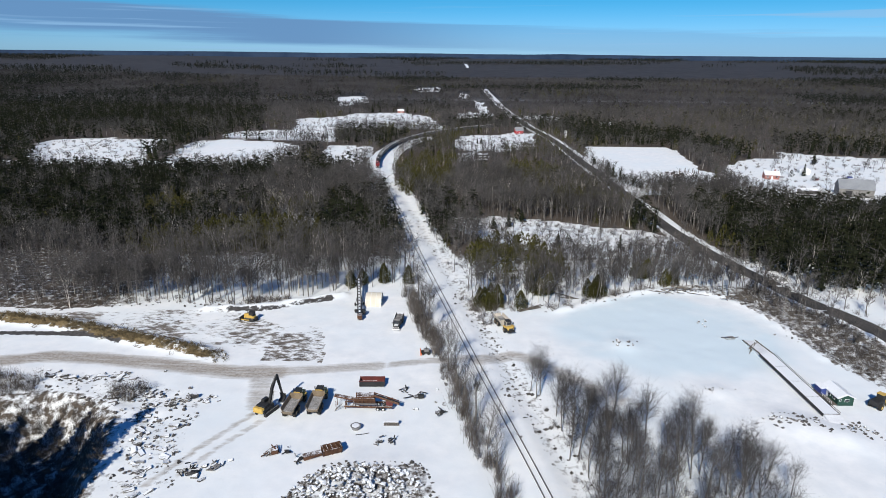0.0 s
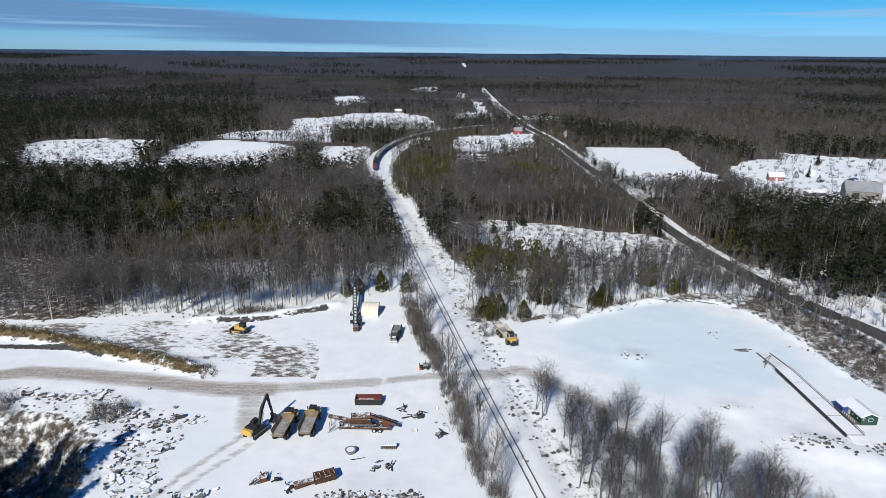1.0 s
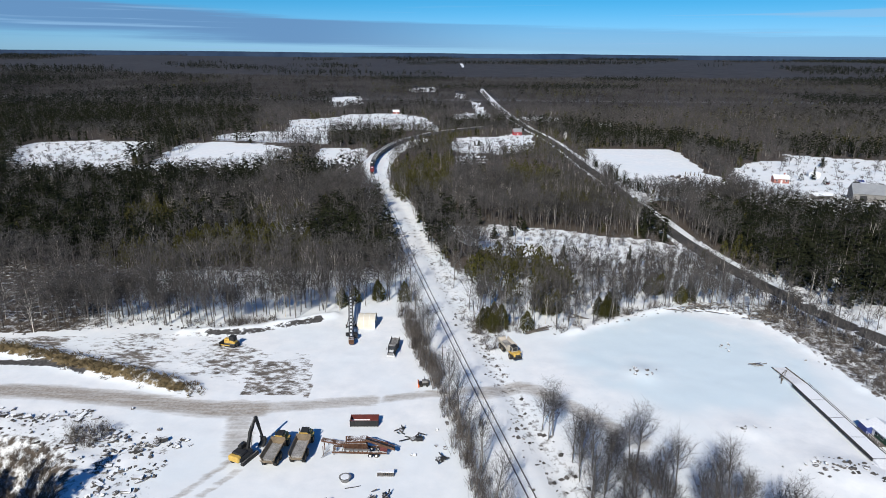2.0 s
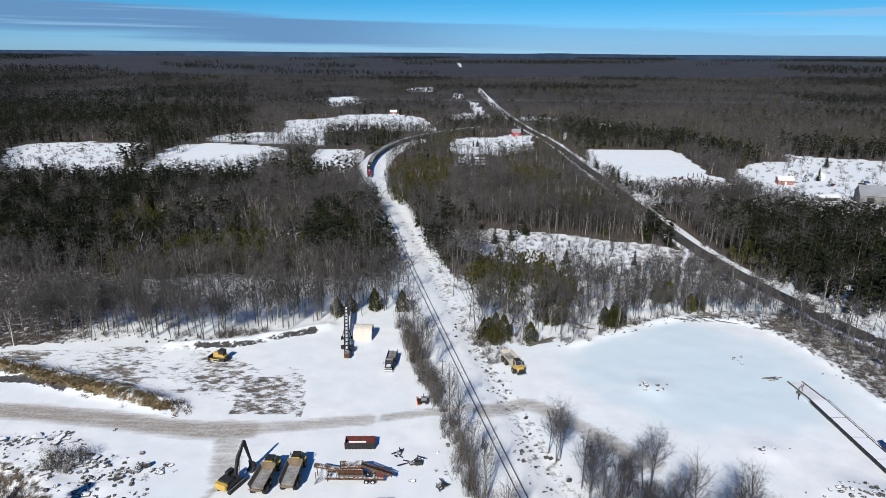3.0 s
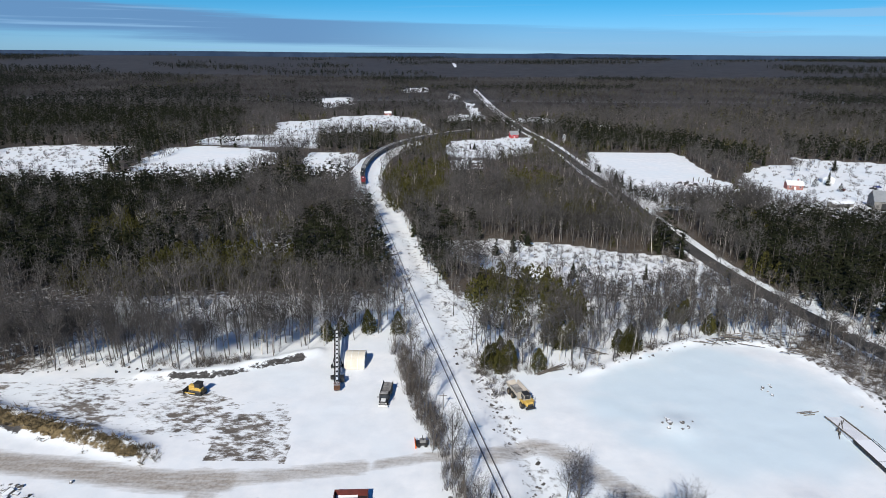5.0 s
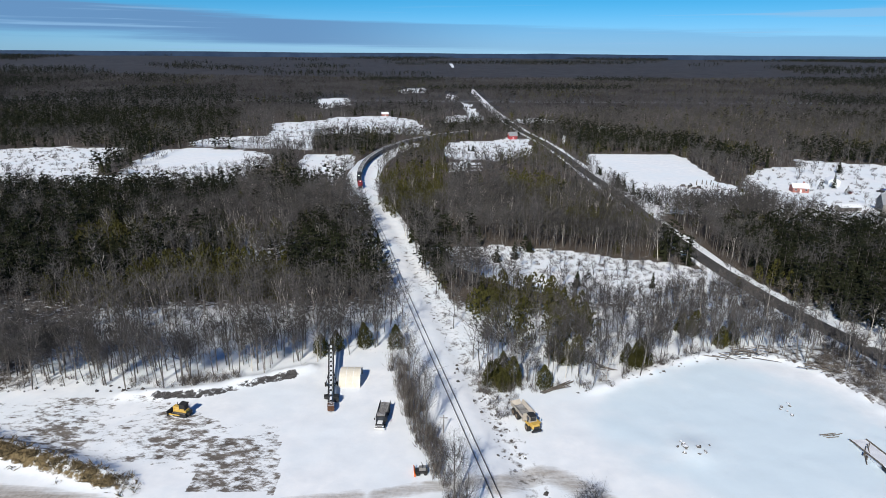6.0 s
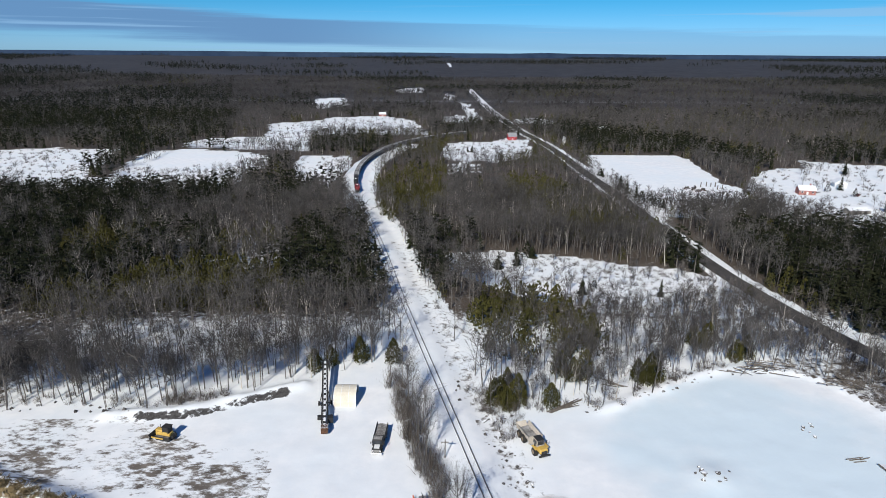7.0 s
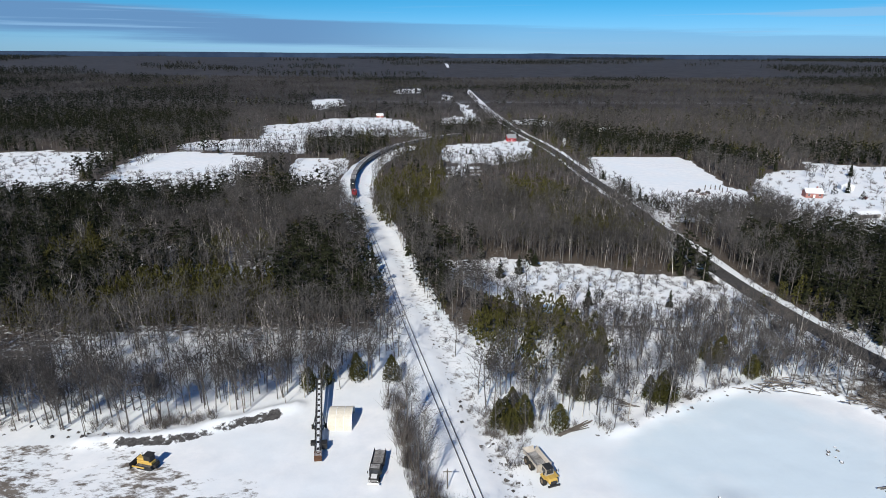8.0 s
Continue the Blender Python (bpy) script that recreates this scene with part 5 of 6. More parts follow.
def plough():
    o = thing("snow_plough", -3.7, 156.6, 95, "small dark machine with an orange plough blade", "plough")
    part("frame", box(B(), -0.7, 0.7, -1.6, 0.9, 0.3, 0.8, 0.05), "black", o)
    part("engine_box", box(B(), -0.55, 0.55, -1.3, 0.2, 0.8, 1.5, 0.08), "grey", o)
    part("mast", beam(beam(B(), (-0.4, -0.6, 1.4), (-0.4, -0.4, 2.3), 0.12, 0.12), (0.4, -0.6, 1.4), (0.4, -0.4, 2.3), 0.12, 0.12), "black", o)
    part("blade", slab(B(), [(1.0, 0.05), (1.25, 0.1), (1.1, 0.6), (1.3, 1.15), (1.15, 1.15), (0.9, 0.6)], "x", -1.3, 1.3), "orange", o, "orange curved blade")
    for s in (-0.8, 0.8):
        for yy in (-1.1, 0.4):
            part("wheel", bar(B(), (s - 0.15, yy, 0.35), (s + 0.15, yy, 0.35), 0.35, 12), "rubber", o)


def weigh_scale():
    o = thing("truck_scale", 94.6, 141.4, 0.5, "long raised truck scale deck with a dark edge, snow on top", "truck scale")
    for k in range(4):
        d = part("deck_panel", box(B(), -1.9, 1.9, -15.5 + k * 7.8, -7.8 + k * 7.8, 0.75, 0.95, 0.02), "deck", o)
    for s in (-1, 1):
        part("edge_beam", box(B(), s * 1.95 - 0.12, s * 1.95 + 0.12, -15.6, 15.7, 0.35, 1.0, 0.02), "black", o)
    for s in (-1, 1):
        for k in range(9):
            part("pier", box(B(), s * 1.7 - 0.2, s * 1.7 + 0.2, -15 + k * 3.75 - 0.25, -15 + k * 3.75 + 0.25, 0, 0.5, 0.02), "grey", o)
    part("guard_rail", box(B(), 2.1, 2.2, -15.5, 15.5, 1.2, 1.3, 0.01), "wood", o)
    part("approach_ramp", slab(B(), [(15.7, 0.0), (15.7, 0.85), (26, 0.05), (26, -0.1)], "x", -1.9, 1.9), "snowbank", o)
    part("approach_ramp", slab(B(), [(-15.6, 0.0), (-15.6, 0.85), (-22, 0.05), (-22, -0.1)], "x", -1.9, 1.9), "snowbank", o)
    for x in (-1.9, 1.9):
        part("ramp_kerb", beam(B(), (x, 15.7, 0.95), (x, 26, 0.15), 0.25, 0.25), "wood", o)


def office_hut():
    o = thing("scale_house", 101.2, 134.9, 1.0, "small dark green office hut with white trim and a snowy roof", "hut")
    o.matrix_basis = o.matrix_basis @ Matrix.Diagonal((0.82, 0.82, 0.82, 1))
    part("wall", slab(B(), [(-2.4, 0.0), (2.4, 0.0), (2.4, 2.6), (0, 3.7), (-2.4, 2.6)], "y", -4.6, 3.6), "green", o)
    part("porch", slab(B(), [(-4.0, 0.3), (-2.4, 0.3), (-2.4, 2.7), (-4.0, 2.3)], "y", 1.2, 4.6), "blue", o, "blue-sided porch")
    for s in (-1, 1):
        r = part("roof", slab(B(), [(0, 3.75), (s * 2.8, 2.48), (s * 2.8, 2.7), (0, 4.0)], "y", -4.9, 4.0), "roofsnow", o, "snow-covered roof slope")
        part("fascia", beam(B(), (0, -4.92, 3.82), (s * 2.8, -4.92, 2.55), 0.1, 0.22), "white", r)
    part("porch_roof", slab(B(), [(-4.2, 2.35), (-2.3, 2.8), (-2.3, 3.0), (-4.2, 2.55)], "y", 1.0, 4.8), "roofsnow", o)
    for wx, wz, ww in ((0.3, 1.3, 1.3), (-1.7, 1.5, 0.6)):
        w = part("window", box(B(), wx - ww / 2, wx + ww / 2, -4.68, -4.6, wz, wz + 0.9, 0.01), "white", o)
        part("pane", box(B(), wx - ww / 2 + 0.1, wx + ww / 2 - 0.1, -4.7, -4.66, wz + 0.1, wz + 0.8, 0), "glass", w)
    for k in range(2):
        w = part("window", box(B(), -2.48, -2.4, -3.2 + k * 2.1, -2.0 + k * 2.1, 1.2, 2.1, 0.01), "white", o)
        part("pane", box(B(), -2.5, -2.46, -3.1 + k * 2.1, -2.1 + k * 2.1, 1.3, 2.0, 0), "glass", w)
    part("door", box(B(), -2.47, -2.4, 0.2, 1.1, 0.3, 2.3, 0.01), "white", o)
    bm = B()
    box(bm, -4.2, -2.4, -4.6, 4.6, 0.2, 0.4, 0.02)
    part("porch_deck", bm, "wood", o)
    bm = B()
    for k in range(7):
        bar(bm, (-4.15, -4.5 + k * 0.9, 0.4), (-4.15, -4.5 + k * 0.9, 1.4), 0.05, 5)
    bar(bm, (-4.15, -4.5, 1.4), (-4.15, 0.9, 1.4), 0.05, 5)
    part("porch_rail", bm, "white", o)


def wheel_loader():
    o = thing("wheel_loader", 110.2, 131.5, -60, "yellow wheel loader parked beside the hut", "loader")
    part("rear_body", box(B(), -1.1, 1.1, -3.6, -0.4, 1.0, 2.3, 0.12), "black", o)
    part("front_frame", box(B(), -0.7, 0.7, -0.4, 2.2, 0.8, 1.7, 0.08), "yellow", o)
    cab = part("cab", box(B(), -0.8, 0.8, -1.2, 0.3, 2.0, 3.5, 0.08), "black", o)
    part("cab_roof", box(B(), -0.9, 0.9, -1.3, 0.4, 3.5, 3.62, 0.04), "yellow", cab)
    for yy in (-2.3, 1.3):
        for s in (-1, 1):
            wheel(o, s * 1.2, yy, 0.85, 0.65, "yellow")
    for s in (-0.6, 0.6):
        part("lift_arm", beam(B(), (s, 0.8, 1.9), (s, 3.3, 0.7), 0.2, 0.35), "yellow", o)
    part("bucket", slab(B(), [(3.2, 0.05), (4.6, 0.05), (4.6, 0.15), (3.5, 0.3), (3.3, 1.3), (3.1, 1.2)], "x", -1.45, 1.45), "rust", o)


excavator()
hauler(-34.0, 127.2, -6, "tan", "articulated dump truck with worn tan body beside the excavator")
hauler(-28.7, 128.3, -2, "tan", "articulated dump truck with worn tan body beside another hauler")
hauler(20.7, 174.9, 199, "dusty", "yellow and white articulated dump truck parked below the cedars")
screening_plant()
roll_off_container()
bulldozer()
flatbed_truck()
shelter()
stacker()
plough()
weigh_scale()
office_hut()
wheel_loader()


# ---- far buildings ----
def gabled(name, x, y, rz, w, d, h, rise, wall, roof, label, category, openings=(), chimney=False):
    """A house with its long side along x: walls, two roof slopes, windows and doors on the side to the camera and one end."""
    o = thing(name, x, y, rz, label, category)
    part("wall", slab(B(), [(-d / 2, -0.5), (d / 2, -0.5), (d / 2, h), (0, h + rise), (-d / 2, h)], "x", -w / 2, w / 2), wall, o)
    for s in (-1, 1):
        e = d / 2 + 0.5
        part("roof", slab(B(), [(0, h + rise + 0.02), (s * e, h - rise * 0.5 / (d / 2)), (s * e, h + 0.25 - rise * 0.5 / (d / 2)), (0, h + rise + 0.3)], "x", -w / 2 - 0.4, w / 2 + 0.4), roof, o)
    for u, ww, z0, z1, mt in openings:
        f = part("window" if z0 > 0.3 else "door", box(B(), u - ww / 2, u + ww / 2, -d / 2 - 0.08, -d / 2, z0, z1, 0.01), "white" if mt == "glass" else mt, o)
        if mt == "glass":
            part("pane", box(B(), u - ww / 2 + 0.1, u + ww / 2 - 0.1, -d / 2 - 0.1, -d / 2 - 0.05, z0 + 0.1, z1 - 0.1, 0), "glass", f)
    if chimney:
        part("chimney", box(B(), w / 4 - 0.4, w / 4 + 0.4, 0.2, 1.0, h, h + rise + 1.3, 0.02), "pink", o)
    return o


gabled("barn", 257, 379, -20, 19, 13, 5.2, 4.6, "barn", "tin", "weathered grey board barn with a metal roof", "barn", [(-4, 3.6, 0, 3.8, "black"), (5, 1.2, 1.4, 2.4, "glass")])
gabled("farmhouse", 232, 433, -12, 9.5, 7, 3.2, 2.0, "pink", "roofsnow", "pink brick farmhouse with a snowy roof", "house", [(-3, 1.2, 1.2, 2.6, "glass"), (0, 1.1, 0, 2.1, "white"), (3, 1.2, 1.2, 2.6, "glass")], True)
gabled("white_shed", 268, 456, 70, 9, 7, 3.2, 2.0, "white", "roofsnow", "white farm shed with a snowy roof", "shed", [(0, 2.6, 0, 2.4, "grey")])
gabled("low_shed", 232, 384, 8, 13, 5, 2.2, 0.9, "barn", "roofsnow", "long low dark farm shed under snow", "shed", [(-3, 2.0, 0, 1.8, "black"), (3, 2.0, 0, 1.8, "black")])
gabled("red_house", 79.5, 686, 6, 8.5, 7, 3.6, 3.0, "housered", "tin", "bright red house with a light metal roof", "house", [(-2.6, 1.2, 1.2, 2.6, "glass"), (2.6, 1.2, 1.2, 2.6, "glass"), (0, 1.1, 0, 2.1, "white")])
gabled("farm_cottage", -69, 922, 10, 9, 7, 3.0, 2.2, "pink", "roofsnow", "small brick house by a far snowy field", "house", [(0, 1.1, 0, 2.1, "white")])
gabled("white_house", 191, 755, 0, 12, 8, 3.4, 2.2, "white", "roofsnow", "white house among dark trees", "house", [(-3, 1.2, 1.2, 2.6, "glass"), (3, 1.2, 1.2, 2.6, "glass")])


def feed_tank():
    o = thing("feed_silo", 114.8 + 8, 641, 0, "white steel feed silo beside the road", "silo")
    part("tank", bar(B(), (0, 0, 3.2), (0, 0, 8.0), 1.7, 16), "white", o)
    part("cone_base", bar(B(), (0, 0, 1.0), (0, 0, 3.2), 0.4, 16, 1.7), "white", o)
    part("cap", bar(B(), (0, 0, 8.0), (0, 0, 9.0), 1.75, 16, 0.3), "white", o)
    for k in range(4):
        a = k * math.pi / 2 + 0.7
        part("leg", bar(B(), (1.5 * math.cos(a), 1.5 * math.sin(a), 0), (1.5 * math.cos(a), 1.5 * math.sin(a), 3.6), 0.1, 6), "grey", o)


feed_tank()


def old_implement(x, y, rz, kind):
    o = thing("farm_implement", x, y, rz, "dark farm implement standing in a snowy field", "farm implement", "implements in the field")
    part("frame", box(B(), -1.6, 1.6, -0.8, 0.8, 0.5, 0.8, 0.03), "rust", o)
    part("hopper", box(B(), -1.2, 1.2, -0.6, 0.6, 0.8, 1.7 + 0.3 * kind, 0.05, top=0.9), "darkrock", o)
    for s in (-1.5, 1.5):
        part("wheel", bar(B(), (s - 0.12, 0, 0.5), (s + 0.12, 0, 0.5), 0.5, 12), "rubber", o)
    part("drawbar", beam(B(), (0, 0.8, 0.6), (0, 2.6, 0.4), 0.15, 0.15), "rust", o)


for i, (x, y) in enumerate([(163, 447), (166, 444), (169, 449), (171, 441), (166.5, 438)]):
    old_implement(x, y, 40 * i, i % 2)


def field_post(x, y, h):
    o = thing("wooden_post", x, y, 0, "weathered upright wooden post in a snowy field", "post", "posts in the field")
    part("shaft", bar(B(), (0, 0, -0.3), (0.06, 0, h), 0.35, 8, 0.28), "wood", o)
    part("snow_cap", bar(B(), (0.06, 0, h), (0.06, 0, h + 0.15), 0.28, 8, 0.15), "roofsnow", o)


for i, (x, y) in enumerate([(174, 452), (179, 455), (181.5, 454), (184, 453), (182, 445), (186, 447)]):
    field_post(x, y, 3.4 - 0.3 * (i % 3))


def parked_car(x, y, rz, paint):
    o = thing("parked_car", x, y, rz, "parked car half covered with snow on the farmyard", "car", "cars on the farmyard")
    body = part("body", slab(B(), [(-2.2, 0.35), (2.2, 0.35), (2.25, 0.85), (1.2, 0.98), (0.6, 1.5), (-1.2, 1.5), (-1.9, 1.0), (-2.25, 0.9)], "x", -0.85, 0.85), paint, o)
    part("windscreen", beam(B(), (0, 1.2, 1.0), (0, 0.65, 1.48), 1.5, 0.04), "glass", body)
    part("roof_snow", box(B(), -0.75, 0.75, -1.15, 0.55, 1.5, 1.62, 0.05), "roofsnow", body)
    for s in (-0.75, 0.75):
        for yy in (-1.35, 1.4):
            part("wheel", bar(B(), (s - 0.1, yy, 0.33), (s + 0.1, yy, 0.33), 0.33, 12), "rubber", o)


for i, (x, y) in enumerate([(284, 432), (290, 437), (262, 428), (296, 424)]):
    parked_car(x, y, 30 + 55 * i, ("black", "blue", "red", "grey")[i])


# ---- rocks, scrap and timber ----
def rock_mesh(seed):
    r = np.random.RandomState(seed)
    bm = B()
    bmesh.ops.create_icosphere(bm, subdivisions=1, radius=1.0)
    for v in bm.verts:
        v.co *= r.uniform(0.55, 1.25)
        v.co.z *= 0.75
    me = bpy.data.meshes.new("rock")
    bm.to_mesh(me)
    bm.free()
    return me


ROCKS = {}
for mt in ("rock", "darkrock"):
    ROCKS[mt] = [rock_mesh(k) for k in range(6)]
    for me in ROCKS[mt]:
        me.materials.append(M[mt])


def rock(x, y, s, mt, r, parent=None, lift=0.0):
    ob = new("boulder", ROCKS[mt][r.randint(6)])
    z = float(height(np.array([x]), np.array([y]))[0]) + 0.25 * s + lift
    ob.matrix_basis = pose(x, y, z, *r.uniform(-25, 25, 2), r.uniform(0, 360)) @ Matrix.Diagonal((s * r.uniform(0.8, 1.4), s, s * r.uniform(0.6, 1), 1))
    if parent:
        ob.parent = parent
    else:
        tagged(ob, "snow-capped grey boulder lying on snow" if mt == "rock" else "dark snow-capped boulder lying on snow", "boulder", "boulders about the yard")
    return ob


def rock_heap():
    r = np.random.RandomState(41)
    o = tagged(new("rock_heap"), "wide heap of broken grey rocks dusted with snow", "rock heap")
    for k in range(300):
        a, q = r.rand() * 6.283, math.sqrt(r.rand())
        x, y = -14.5 + math.cos(a) * q * 13, 98.5 + math.sin(a) * q * 6.5
        rock(x, y, r.uniform(0.3, 0.68), "rock", r, o, 0.9 * (1 - q))


rock_heap()


def boulders():
    r = np.random.RandomState(42)
    spots = []
    for cx, cy, sx, sy, n, lo, hi in ((55.5, 164, 4.5, 2.2, 13, 0.3, 0.75), (72.5, 137.5, 3, 1.2, 9, 0.2, 0.5), (84, 123, 7, 2.5, 30, 0.25, 0.6), (98, 121, 4, 3, 16, 0.25, 0.6), (87, 180, 4, 3, 6, 0.25, 0.5),
                                      (-76, 128, 9, 7, 22, 0.3, 0.7), (-64, 118, 6, 9, 16, 0.3, 0.7), (-95, 138, 14, 3, 20, 0.25, 0.6), (-62, 108, 5, 5, 12, 0.3, 0.6), (14, 178, 3, 8, 14, 0.2, 0.5), (16, 162, 3, 4, 8, 0.3, 0.6),
                                      (20, 135, 3, 14, 18, 0.2, 0.45), (112, 168, 5, 10, 18, 0.25, 0.6), (1, 132, 5, 8, 10, 0.25, 0.6)):
        for _ in range(n):
            spots.append((cx + r.normal() * sx * 0.6, cy + r.normal() * sy * 0.6, r.uniform(lo, hi)))
    for x, y, s in spots:
        rock(x, y, s, "darkrock" if r.rand() < 0.6 else "rock", r)


boulders()


def stone_slab_mesh(seed):
    """A broken flat block."""
    r = np.random.RandomState(seed)
    bm = box(B(), -1.0, 1.0, -0.6, 0.6, -0.3, 0.3, 0.06)
    for v in bm.verts:
        v.co += Vector(r.normal(0, 0.10, 3))
    me = bpy.data.meshes.new("stone_block")
    bm.to_mesh(me)
    bm.free()
    me.materials.append(M["rock" if seed % 3 else "darkrock"])
    return me


def stone_slabs():
    """Blocks pushed into uneven rows along the rim of the pit."""
    r = np.random.RandomState(45)
    kinds = [stone_slab_mesh(700 + k) for k in range(7)]
    for line, n in (([(-106, 141.5), (-92, 140), (-80, 141)], 26), ([(-80, 130), (-76, 133), (-70, 131)], 22), ([(-71, 127), (-67, 118), (-64, 110), (-60, 101)], 44), ([(-66, 130), (-58, 129), (-54, 133)], 14),
                    ([(-58, 121), (-60, 114), (-56, 106)], 20), ([(-50, 103.5), (-46, 102), (-43, 106)], 12), ([(-62, 98), (-56, 95)], 14)):
        way = smooth_line(line, 0.2)
        for k in range(n):
            x, y = way[r.randint(len(way))] + r.normal(0, 1.1, 2)
            s = r.uniform(0.35, 0.95)
            z = float(height(np.array([x]), np.array([y]))[0])
            ob = new("stone_block", kinds[r.randint(7)])
            ob.matrix_basis = pose(x, y, z + 0.16 * s, *r.uniform(-14, 14, 2), r.normal(15, 40)) @ Matrix.Diagonal((s * r.uniform(0.8, 1.5), s, s, 1))
            tagged(ob, "broken flat stone block capped with snow", "stone block", "stone blocks round the pit")


stone_slabs()


def log_pile(x, y, rz, n, length, label):
    r = np.random.RandomState(int(abs(x * 7 + y)))
    o = thing("log_pile", x, y, rz, label, "logs")
    for k in range(n):
        bm = B()
        u, w = r.normal(0, 1.4), r.normal(0, 0.5)
        a = r.normal(0, 0.14)
        ln = length * r.uniform(0.6, 1.1)
        bar(bm, (u - ln / 2, w - a * ln / 2, 0.15 + 0.18 * (k % 3)), (u + ln / 2, w + a * ln / 2, 0.2 + 0.2 * (k % 3)), 0.13, 7, 0.1)
        part("log", bm, "wood", o)


def log_tangle(x, y, n, spread, label):
    """Felled trunks and broken limbs thrown over one another."""
    r = np.random.RandomState(n)
    o = thing("log_tangle", x, y, 0, label, "logs")
    for k in range(n):
        a, ln = r.normal(-0.35, 0.55), r.uniform(2.5, 8.5)
        u, w = r.normal(0, spread * 0.45), r.normal(0, 1.3)
        dx, dy = math.cos(a) * ln / 2, math.sin(a) * ln / 2
        z = r.uniform(0.1, 1.3)
        part("trunk", bar(B(), (u - dx, w - dy, z), (u + dx, w + dy, max(0.1, z + r.normal(0, 0.7))), r.uniform(0.06, 0.16), 6, 0.05), "wood", o)


log_tangle(88, 207.5, 34, 9, "tangle of felled grey trunks at the clearing's rim")
log_tangle(106, 199, 22, 6, "heap of broken limbs among brush beside the clearing")
log_pile(31, 189.8, 30, 12, 9, "pile of felled grey logs on snow below the cedars")
log_pile(46, 200.5, -30, 6, 5, "few felled logs at the edge of the woods")
log_pile(94, 163.5, 55, 7, 6, "loose weathered timbers on snow at the end of the scale")
log_pile(90, 169, 10, 4, 4, "loose weathered timbers lying on snow")
log_pile(10.5, 138.5, 80, 5, 4, "driftwood and timbers beside the railway")


def scrap_hopper():
    o = thing("scrap_hopper", -23.2, 108.8, 24, "rusty steel hopper and chute lying on snow", "scrap steel")
    part("body", slab(B(), [(-1.2, 1.7), (-0.7, 0.1), (0.7, 0.1), (1.2, 1.7), (1.1, 1.7), (0.6, 0.25), (-0.6, 0.25), (-1.1, 1.7)], "x", -0.6, 3.6), "rust", o)
    for k in range(5):
        part("rib", slab(B(), [(-1.3, 1.7), (-0.8, 0.05), (-0.7, 0.1), (-1.2, 1.7)], "x", -0.5 + k * 0.95, -0.35 + k * 0.95), "rust", o)
        part("cross_bar", beam(B(), (-0.4 + k * 0.95, -1.15, 1.68), (-0.4 + k * 0.95, 1.15, 1.68), 0.12, 0.1), "rust", o)
    part("chute", slab(B(), [(-4.6, 0.15), (-0.7, 0.5), (-0.7, 1.0), (-4.6, 1.0)], "y", -0.7, 0.7), "rust", o)
    part("end_plate", slab(B(), [(-1.2, 1.7), (-0.7, 0.1), (0.7, 0.1), (1.2, 1.7)], "x", 3.6, 3.7), "black", o)


def scrap_bowl():
    o = thing("steel_bowl", -18.0, 118.6, 0, "round grey steel bowl full of snow", "steel bowl")
    bm = bar(B(), (0, 0, 0.05), (0, 0, 1.0), 0.8, 14, 1.25)
    part("shell", bm, "grey", o)
    part("snow_fill", bar(B(), (0, 0, 0.92), (0, 0, 1.04), 1.12, 14, 0.8), "roofsnow", o)
    part("hook", beam(beam(B(), (0.3, -2.4, 0.1), (2.2, -2.0, 0.12), 0.15, 0.12), (2.2, -2.0, 0.1), (3.3, -1.6, 0.12), 0.12, 0.12), "black", o)


def slatted_crate():
    o = thing("slatted_crate", -10.0, 120.5, 0, "low slatted grey-green crate with snow on top", "crate")
    part("base", box(B(), -1.75, 1.75, -0.55, 0.55, 0.0, 0.2, 0.02), "grey", o)
    for k in range(8):
        part("slat", box(B(), -1.7 + k * 0.44, -1.42 + k * 0.44, -0.56, -0.48, 0.2, 0.9, 0.01), "wood", o)
    part("back", box(B(), -1.75, 1.75, 0.4, 0.5, 0.2, 0.9, 0.02), "grey", o)
    part("snow_top", box(B(), -1.75, 1.75, -0.5, 0.5, 0.88, 1.08, 0.08), "roofsnow", o)


def scrap(x, y, rz, seed, label, mt="black", size=1.0):
    """Bent frames and plates in a heap."""
    r = np.random.RandomState(seed)
    o = thing("scrap_metal", x, y, rz, label, "scrap metal", "scrap about the yard")
    for k in range(6):
        a = r.normal(0, 0.9, 3) * size
        b = a + r.normal(0, 1.0, 3) * size
        part("bent_bar", beam(B(), (a[0], a[1], 0.1 + abs(a[2]) * 0.4), (b[0], b[1], 0.1 + abs(b[2]) * 0.5), 0.16, 0.2), mt, o)
    part("plate", box(B(), -0.9 * size, 0.7 * size, -0.5 * size, 0.5 * size, 0.1, 0.45, 0.05, pose(0, 0, 0.15, r.uniform(-20, 20), r.uniform(-20, 20), 20)), "darkrock", o)
    part("box_section", box(B(), 0.2 * size, 1.4 * size, -0.7 * size, 0.1 * size, 0.1, 0.8 * size, 0.06), mt, o)


scrap_hopper()
scrap_bowl()
slatted_crate()
scrap(-35.2, 109.2, 20, 1, "heap of rusty scrap with snow in it", "rust", 1.25)
scrap(-31.5, 109.5, 0, 2, "dark tyre-like scrap on snow", "black", 0.6)
scrap(-28.6, 106.6, 50, 3, "dark scrap pieces on snow", "black", 0.8)
scrap(-4.6, 132.6, 10, 4, "dark bent scrap frames on snow", "black", 1.2)
scrap(-8.0, 136.0, 70, 5, "dark bent scrap pieces on snow", "black", 0.8)
scrap(0.9, 125.4, 30, 6, "bent dark steel arms on snow", "black", 0.9)
scrap(-9.6, 113.6, 120, 7, "dark bent steel arm on snow", "black", 0.7)
scrap(-12.2, 113.2, 40, 8, "lump of scrap steel under snow", "darkrock", 0.7)
